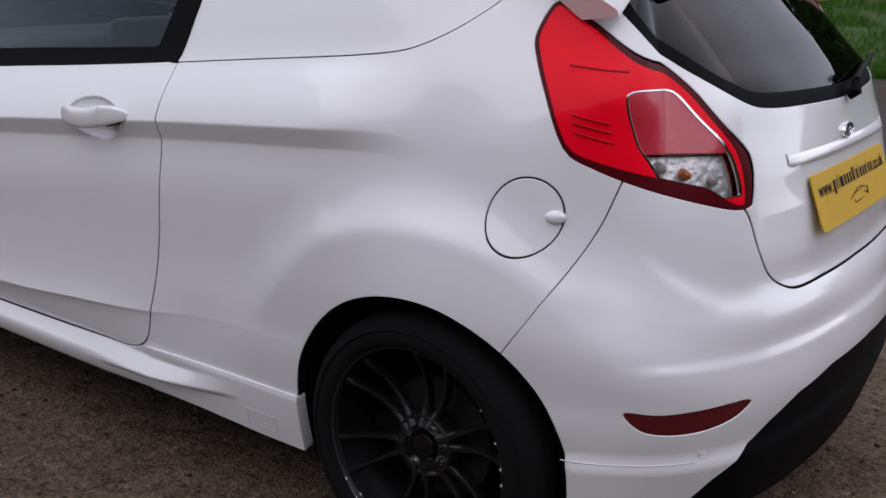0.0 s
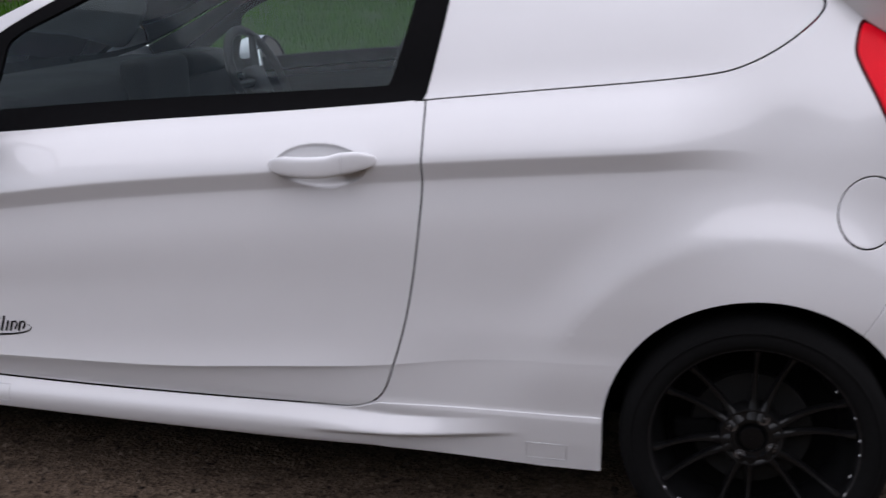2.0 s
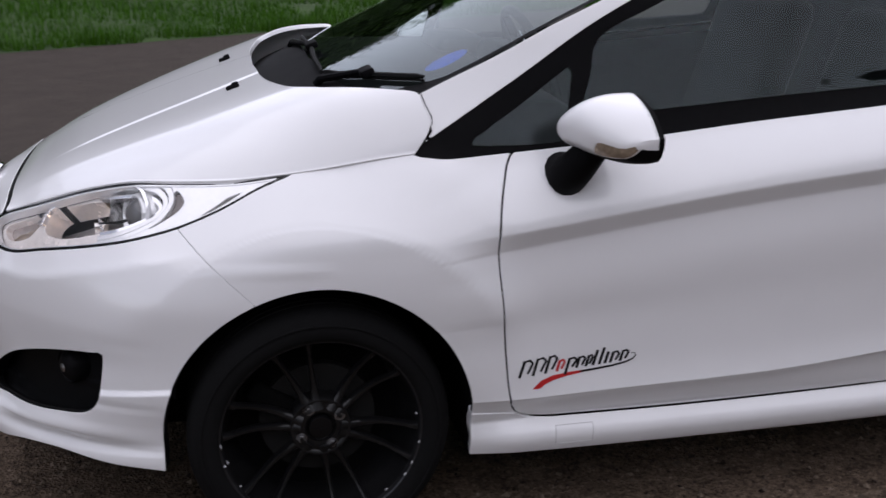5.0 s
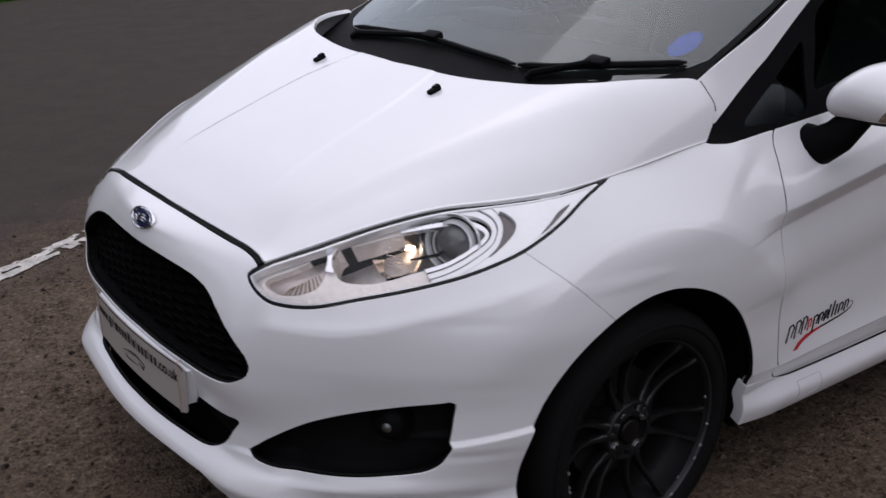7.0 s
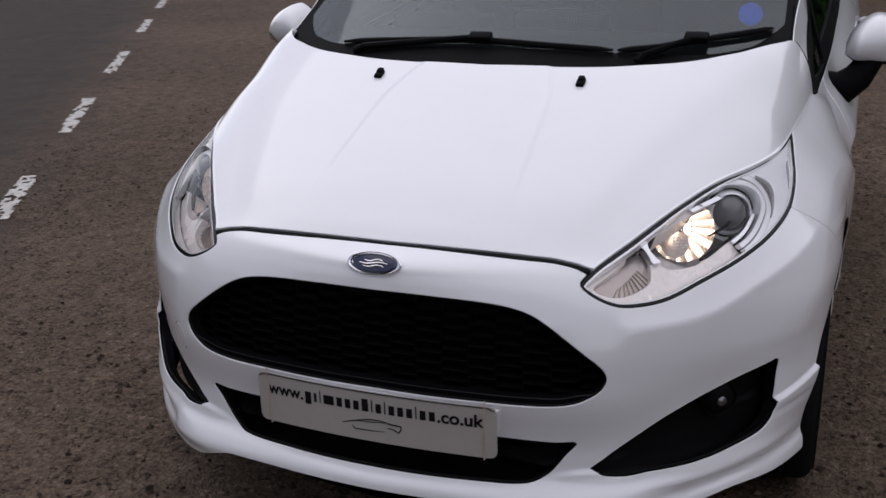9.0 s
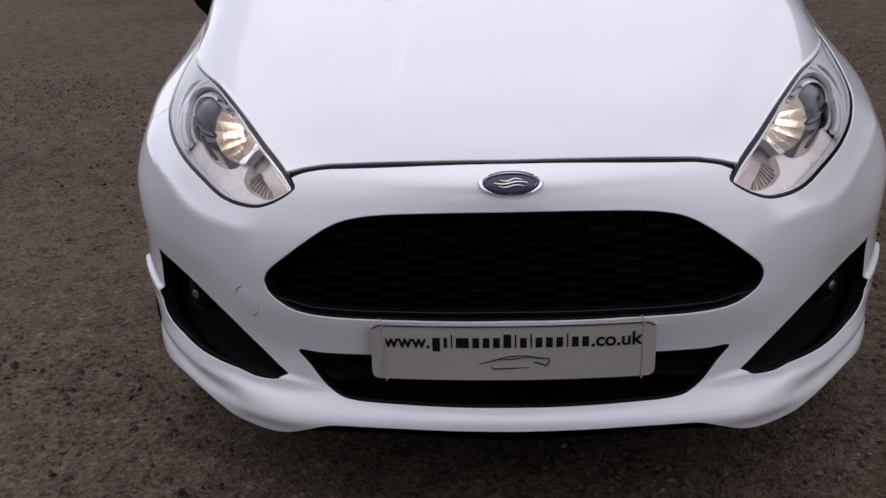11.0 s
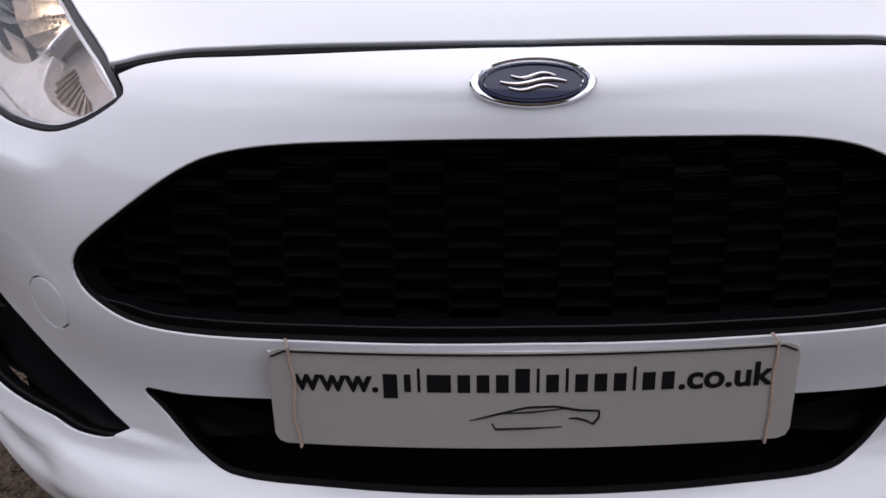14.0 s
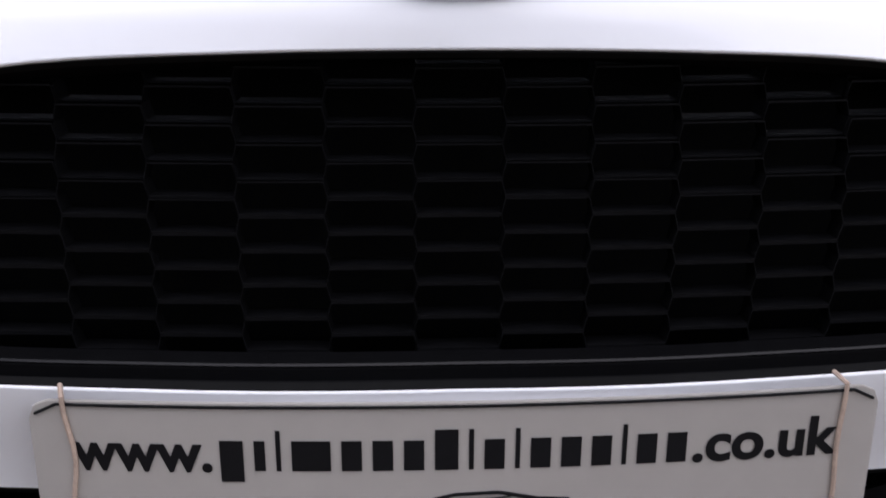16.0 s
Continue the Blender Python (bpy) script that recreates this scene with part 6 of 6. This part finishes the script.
bm.faces.new([bm.verts.new(glass_pt(.920 + .048 * math.cos(a), .578 + .030 * math.sin(a), -.002)) for a in (2 * math.pi * k / 24 for k in range(24))])
part("sticker", bm, STICKER, windscreen, "round blue paper sticker behind the glass")
# scuttle well under the glass's lower edge
part("scuttle", bm_box((.20, 1.10, .05), (1.14, 0, .905), .02), DARK, car, "black scuttle under the windscreen")

# ---- decal on the door --------------------------------------------------
def decal_pt(x, z, lift=.0009):
    p, n = on_flank(x, z)
    return Vector((x, p.y + lift, z))


def stroke(bm, pts, w):
    k = len(pts)
    ws = w if isinstance(w, (list, tuple)) else [w] * k
    up = []
    for i, (x, z) in enumerate(pts):
        dx, dz = pts[min(i + 1, k - 1)][0] - pts[max(i - 1, 0)][0], pts[min(i + 1, k - 1)][1] - pts[max(i - 1, 0)][1]
        ln = math.hypot(dx, dz) or 1
        up.append((bm.verts.new(decal_pt(x - dz / ln * ws[i], z + dx / ln * ws[i])), bm.verts.new(decal_pt(x + dz / ln * ws[i], z - dx / ln * ws[i]))))
    for (a, b), (c, d) in zip(up, up[1:]):
        bm.faces.new((a, b, d, c))


# plain slanted strokes: three tall pairs, then a row of lower ones, the first of them red
letters = []
for at_, w, lo, hi, hue in ((.806, .020, 0, .040, 0), (.774, .020, 0, .040, 0), (.744, .017, 0, .040, 0), (.716, .012, 0, .026, 1), (.696, .018, -.012, .027, 0), (.668, .014, 0, .026, 0), (.645, .009, 0, .026, 0), (.628, 0, 0, .036, 0), (.613, 0, 0, .040, 0), (.599, 0, 0, .028, 0), (.586, .014, 0, .026, 0), (.562, .013, 0, .026, 0)):
    zb = .404 + .0175 * (.806 - at_) / .25
    bm = bmesh.new()
    lean = .30
    stroke(bm, [(at_, zb + lo), (at_ - lean * (hi - lo), zb + hi)], [.0035, .0034])
    if w:
        top = at_ - lean * (hi - lo)
        stroke(bm, [(top, zb + hi * .93), (top - w * .6, zb + hi), (top - w, zb + hi * .80)], [.0020, .0028, .0030])
        stroke(bm, [(top - w, zb + hi * .82), (at_ - w * .95, zb + hi * .20)], [.0031, .0028])
    letters.append((bm, hue))
_red, _black = bmesh.new(), bmesh.new()
stroke(_red, [(.772, .374), (.752, .386), (.725, .396), (.69, .4015), (.655, .4045)], [.0008, .0062, .0058, .0040, .0028])
stroke(_red, [(.772, .374), (.757, .377), (.742, .3885)], [.0006, .0040, .004])
stroke(_black, [(.660, .4042), (.62, .4075), (.58, .4120), (.548, .4180), (.530, .4250), (.523, .4330), (.527, .4385), (.536, .4395)], [.0026, .0026, .0024, .0022, .0019, .0015, .0010, .0006])
_door = doors[0]
decal = part("door_decal", _black, INK, _door, "black tail of a door decal", smooth_shade=False)
for bm, hue in letters:
    part("decal_stroke", bm, INK_RED if hue else INK, decal, "red slanted stroke" if hue else "", smooth_shade=False)
part("decal_swoosh", _red, INK_RED, decal, "red swoosh under the strokes", smooth_shade=False)

# jacking point covers on the sill
for _x in (.66, -.79):
    for _s in (1, -1):
        zc = .243 if _x > 0 else .222
        w, h = .046, .021
        pts = [(_x + a * w, zc + b * h) for a, b in ((-1, -1), (-1, 1), (1, 1), (1, -1))]
        ring = []
        for (xa, za), (xb, zb) in zip(pts, pts[1:] + pts[:1]):
            for t in np.linspace(0, 1, 6)[:-1]:
                p, n = on_flank(xa + (xb - xa) * t, za + (zb - za) * t)
                ring.append(((p + n * .0029).x, (p + n * .0029).y * _s, (p + n * .0029).z))
        part("jacking_cover", bm_tube(ring, .0011, 5, closed=True), PAINT_GROOVE, car, "faint outline of a jacking point cover")

# ---- inside -------------------------------------------------------------
def build_seat(y):
    seat = tagged(new("seat"), "dark cloth front seat")
    seat.parent = car
    seat.matrix_basis = Matrix.Translation((0, y, 0))
    part("cushion", bm_box((.50, .50, .16), (-.02, 0, .56), .06, 4), CLOTH, seat)
    bm = bm_box((.13, .48, .62), (0, 0, .31), .055, 4)
    bmesh.ops.transform(bm, matrix=Matrix.Translation((-.27, 0, .56)) @ Matrix.Rotation(radians(-17), 4, "Y"), verts=bm.verts)
    part("backrest", bm, CLOTH, seat)
    bm = bm_box((.09, .25, .20), (-.475, 0, 1.255), .04, 4)
    part("headrest", bm, CLOTH, seat)
    for k in (-.06, .06):
        part("headrest_post", bm_tube([(-.445, k, 1.08), (-.47, k, 1.18)], .006, 8), STEEL, seat)
    return seat


for _y in (-.37, .37):
    build_seat(_y)
bm = bm_box((.50, 1.36, .34), (.86, 0, .82), .07, 4)
part("dashboard", bm, DASH, car, "dark moulded dashboard")
bm = bm_box((.16, .30, .08), (.66, -.36, .99), .03, 3)
part("instrument_hood", bm, DASH, car)
bm = bm_box((.10, .30, .22), (.60, .0, .93), .03, 3)
part("centre_stack", bm, DASH, car)
wheel_m = Matrix.Translation((.40, -.36, .93)) @ Matrix.Rotation(radians(-66), 4, "Y")
steer = part("steering_wheel", bm_tube([(.185 * math.cos(a), .185 * math.sin(a), 0) for a in (2 * math.pi * k / 40 for k in range(40))], .015, 10, closed=True), DASH, car, "dark steering wheel", at=wheel_m)
bm = bm_box((.11, .12, .04), (0, 0, -.01), .015, 3)
for a in (90, 210, 330):
    bm_tube([(.04 * math.cos(radians(a)), .04 * math.sin(radians(a)), -.01), (.18 * math.cos(radians(a)), .18 * math.sin(radians(a)), 0)], [.018, .012], 8, bm)
part("wheel_spokes", bm, DASH, steer)
for a in (215, 325):
    part("wheel_trim", bm_tube([(.05 * math.cos(radians(a)), .05 * math.sin(radians(a)), .012), (.12 * math.cos(radians(a)), .12 * math.sin(radians(a)), .012)], .008, 8), CHROME, steer, "bright spoke insert")
part("bulkhead", bm_box((.02, 1.12, .76), (-.62, 0, .88), .006), DASH, car, "dark bulkhead behind the seats")
part("firewall", bm_box((.03, 1.36, .60), (1.06, 0, .62), .006), DARK, car)
part("engine_cover", bm_box((.55, .9, .30), (1.40, 0, .55), .05), DARK, car)
part("mirror_inside", bm_box((.03, .22, .06), (.44, 0, 1.29), .014, 3), DASH, car)

# ---- loose stones, grass, trees -----------------------------------------
def stones(n, seed):
    rng = np.random.default_rng(seed)
    base = np.array([(1, 0, 0), (-1, 0, 0), (0, 1, 0), (0, -1, 0), (0, 0, 1), (0, 0, -.3)], float)
    tri = [(0, 2, 4), (2, 1, 4), (1, 3, 4), (3, 0, 4), (2, 0, 5), (1, 2, 5), (3, 1, 5), (0, 3, 5)]
    V, F = [], []
    ang = rng.uniform(0, 2 * np.pi, n)
    near = rng.random(n) < .75
    xs = np.where(near, rng.uniform(-3.2, 4.2, n), rng.uniform(-9, 7, n))
    ys = np.where(near, rng.uniform(-3.4, 2.6, n), rng.uniform(-8, 3, n))
    size = .0035 + .010 * rng.random(n) ** 2.6
    # piled more loosely in drifts
    drift = np.array([noise.noise((x * .8, y * .8, 4)) for x, y in zip(xs, ys)])
    keep = rng.random(n) < np.clip(.55 + 1.2 * drift, .08, 1)
    c, s = math.cos(ROAD_DIR), math.sin(ROAD_DIR)
    keep &= (xs * s - (ys - EDGE) * c) < .05 + .5 * rng.random(n) ** 3
    for x, y, r, a in zip(xs[keep], ys[keep], size[keep], ang[keep]):
        j = rng.uniform(.6, 1.25, (6, 1)) * base * r * (1, rng.uniform(.6, 1), .55)
        ca, sa = math.cos(a), math.sin(a)
        k = len(V)
        V.extend([(x + p[0] * ca - p[1] * sa, y + p[0] * sa + p[1] * ca, p[2] + r * .15 + .001) for p in j])
        F.extend([tuple(k + i for i in t) for t in tri])
    me = bpy.data.meshes.new("loose_gravel")
    me.from_pydata(V, [], F)
    me.materials.append(PEBBLE)
    return tagged(new("loose_gravel", me), "loose pale and brown gravel scattered on tarmac", "gravel", kind="stuff")


def island_material(name, dark, light, rough):
    m = bpy.data.materials.new(name)
    m.use_nodes = True
    nt = m.node_tree
    g = nt.nodes.new("ShaderNodeNewGeometry")
    ramp = nt.nodes.new("ShaderNodeValToRGB")
    ramp.color_ramp.elements[0].color, ramp.color_ramp.elements[1].color = (*dark, 1), (*light, 1)
    nt.links.new(g.outputs["Random Per Island"], ramp.inputs["Fac"])
    nt.links.new(ramp.outputs["Color"], nt.nodes["Principled BSDF"].inputs["Base Color"])
    nt.nodes["Principled BSDF"].inputs["Roughness"].default_value = rough
    nt.nodes["Principled BSDF"].inputs["Specular IOR Level"].default_value = .15
    return m


PEBBLE = island_material("pebbles", (.012, .008, .006), (.15, .115, .085), .85)
BLADE = island_material("grass_blades", (.018, .066, .002), (.046, .128, .004), .7)
LEAF = island_material("leaves", (.012, .030, .006), (.05, .095, .02), .5)
BARK = material("bark", (.055, .042, .032), .9, grain=(4, 40), spread=.4, bump=.8, bump_scale=50)
stones(60000, 11)


def grass(n, seed):
    rng = np.random.default_rng(seed)
    al, ac = rng.uniform(-16, 7, n), 5.93 + 11 * rng.random(n) ** 1.8
    V, F = [], []
    for a, c in zip(al, ac):
        tuft = noise.noise((a * 1.7, c * 1.7, 9))
        if tuft < -.35:
            continue
        x, y = road_frame(a, c + .10 * noise.noise((a * 1.3, 7, 1)) + .06)
        z = .03 + 2.37 * (c - 5.95) / 34.05 + .02
        h = rng.uniform(.03, .085) * (1.1 + .9 * tuft) * (1 + .04 * (c - 6))
        t, lean = rng.uniform(0, 2 * np.pi), rng.uniform(.1, .7) * h
        w = .004 + .004 * rng.random() + .0007 * (c - 6)
        dx, dy = w * math.cos(t), w * math.sin(t)
        k = len(V)
        V.extend([(x - dx, y - dy, z - .05), (x + dx, y + dy, z - .05), (x - dy / w * lean, y + dx / w * lean, z + h)])
        F.append((k, k + 1, k + 2))
    me = bpy.data.meshes.new("grass")
    me.from_pydata(V, [], F)
    me.materials.append(BLADE)
    return tagged(new("grass", me), "short green grass on the bank", "grass", kind="stuff")


grass(90000, 4)


def build_tree(x, y, z, height, seed):
    rng = random.Random(seed)
    tree = tagged(new("tree"), "leafy green roadside tree with an uneven crown", "tree", "trees beyond the road")
    tree.location = (x, y, z)
    bm = bmesh.new()
    bm_tube([(0, 0, -.3), (.08, .05, height * .25), (.0, .15, height * .5), (.1, .1, height * .85)], [height * .028, height * .022, height * .015, height * .004], 10, bm)
    tips = []
    for k in range(13):
        a, t = rng.uniform(0, 6.283), rng.uniform(.28, .85)
        ln = height * rng.uniform(.18, .34) * (1.25 - t)
        p0 = Vector((.03, .1, height * t))
        p2 = p0 + Vector((math.cos(a) * ln, math.sin(a) * ln, ln * rng.uniform(.25, .8)))
        bm_tube([p0, (p0 + p2) / 2 + Vector((0, 0, -.06 * ln)), p2], [height * .010, height * .006, height * .002], 6, bm)
        tips += [(p2, ln * .62), ((p0 + p2) / 2, ln * .5)]
    tips.append((Vector((.1, .1, height * .9)), height * .10))
    part("trunk", bm, BARK, tree)
    V, F = [], []
    for c, r in tips:
        for _ in range(260):
            d = Vector((rng.gauss(0, 1), rng.gauss(0, 1), rng.gauss(0, .75)))
            p = c + d * r * .52
            u = Vector((rng.gauss(0, 1), rng.gauss(0, 1), rng.gauss(0, 1))).normalized()
            w = u.orthogonal().normalized()
            s = height * rng.uniform(.008, .017)
            k = len(V)
            V.extend([tuple(p - u * s), tuple(p + w * s * .5), tuple(p + u * s), tuple(p - w * s * .5)])
            F.append((k, k + 1, k + 2, k + 3))
    me = bpy.data.meshes.new("crown")
    me.from_pydata(V, [], F)
    me.materials.append(LEAF)
    crown = new("crown", me)
    crown.parent = tree
    return tree


for _i, (_a, _c, _h) in enumerate(((-24, 19, 9), (-15.5, 24, 11), (-9, 21, 6.5), (-3, 26, 9.5), (5, 22, 10), (12, 20, 8), (20, 25, 11))):
    _x, _y = road_frame(_a, _c)
    build_tree(_x, _y, .03 + 2.37 * (_c - 5.95) / 34.05 - .1, _h, 31 + _i)

# unseen leafy screens round the lay-by, added to shape light and reflections
def build_leaf_screen(along, across, length, height, seed, turn=0.0):
    rng = np.random.default_rng(seed)
    n = 30000
    c, s = math.cos(ROAD_DIR + turn), math.sin(ROAD_DIR + turn)
    a, h, d = rng.uniform(-.5, .5, n) * length, rng.random(n) ** .8, rng.normal(0, .45, n)
    top = np.array([1 + .07 * noise.noise((p * .5, seed, 2)) + .05 * noise.noise((p * 1.9, seed, 5)) for p in a])
    h = h * height * top
    x, y = road_frame(along, across)
    px, py = x + a * c + d * s, y + a * s - d * c
    u = rng.normal(size=(n, 3))
    u /= np.linalg.norm(u, axis=1, keepdims=True)
    w = np.cross(u, rng.normal(size=(n, 3)))
    w /= np.linalg.norm(w, axis=1, keepdims=True)
    size = rng.uniform(.09, .19, (n, 1))
    P = np.stack([px, py, h], 1)
    V = np.stack([P - u * size, P + w * size * .6, P + u * size, P - w * size * .6], 1).reshape(-1, 3)
    V, F = V.tolist(), [tuple(range(4 * k, 4 * k + 4)) for k in range(n)]
    # dense inner core, added to close gaps in the reflection
    for side in (-.3, .3):
        base = len(V)
        for k in range(41):
            p = (k / 40 - .5) * length
            t = height * .96 * (1 + .07 * noise.noise((p * .5, seed, 2)) + .05 * noise.noise((p * 1.9, seed, 5)))
            for q in range(7):
                w = side + .12 * noise.noise((p * 1.3, q * .9, seed))
                V.append((x + p * c + w * s, y + p * s - w * c, t * q / 6))
        F += [(base + 7 * k + q, base + 7 * k + q + 1, base + 7 * k + q + 8, base + 7 * k + q + 7) for k in range(40) for q in range(6)]
    me = bpy.data.meshes.new("hedge")
    me.from_pydata(V, [], F)
    me.materials.append(LEAF)
    return tagged(new("hedge", me), "tall dense dark green foliage out of view, for shade and reflections", "hedge", "hedges round the lay-by")


# unseen row on the car's left, height set by flank and window reflections
for _k in range(6):
    build_leaf_screen(-16 + 9 * _k, -14.6, 9.6, 6.0, 50 + _k)
# unseen row ahead that cuts off the low sky
for _k in range(3):
    build_leaf_screen(17 + 9 * _k, 8.6, 9.6, 9.0, 60 + _k)
# unseen screen behind the car, added to darken the tailgate
build_leaf_screen(-11.5, -10.5, 14, 7.0, 71, radians(60))
# foliage of the wood's edge, out of view, height set by windscreen reflections
for _k in range(6):
    build_leaf_screen(-34 + 9 * _k, 18.5, 9.6, 7.6, 80 + _k)
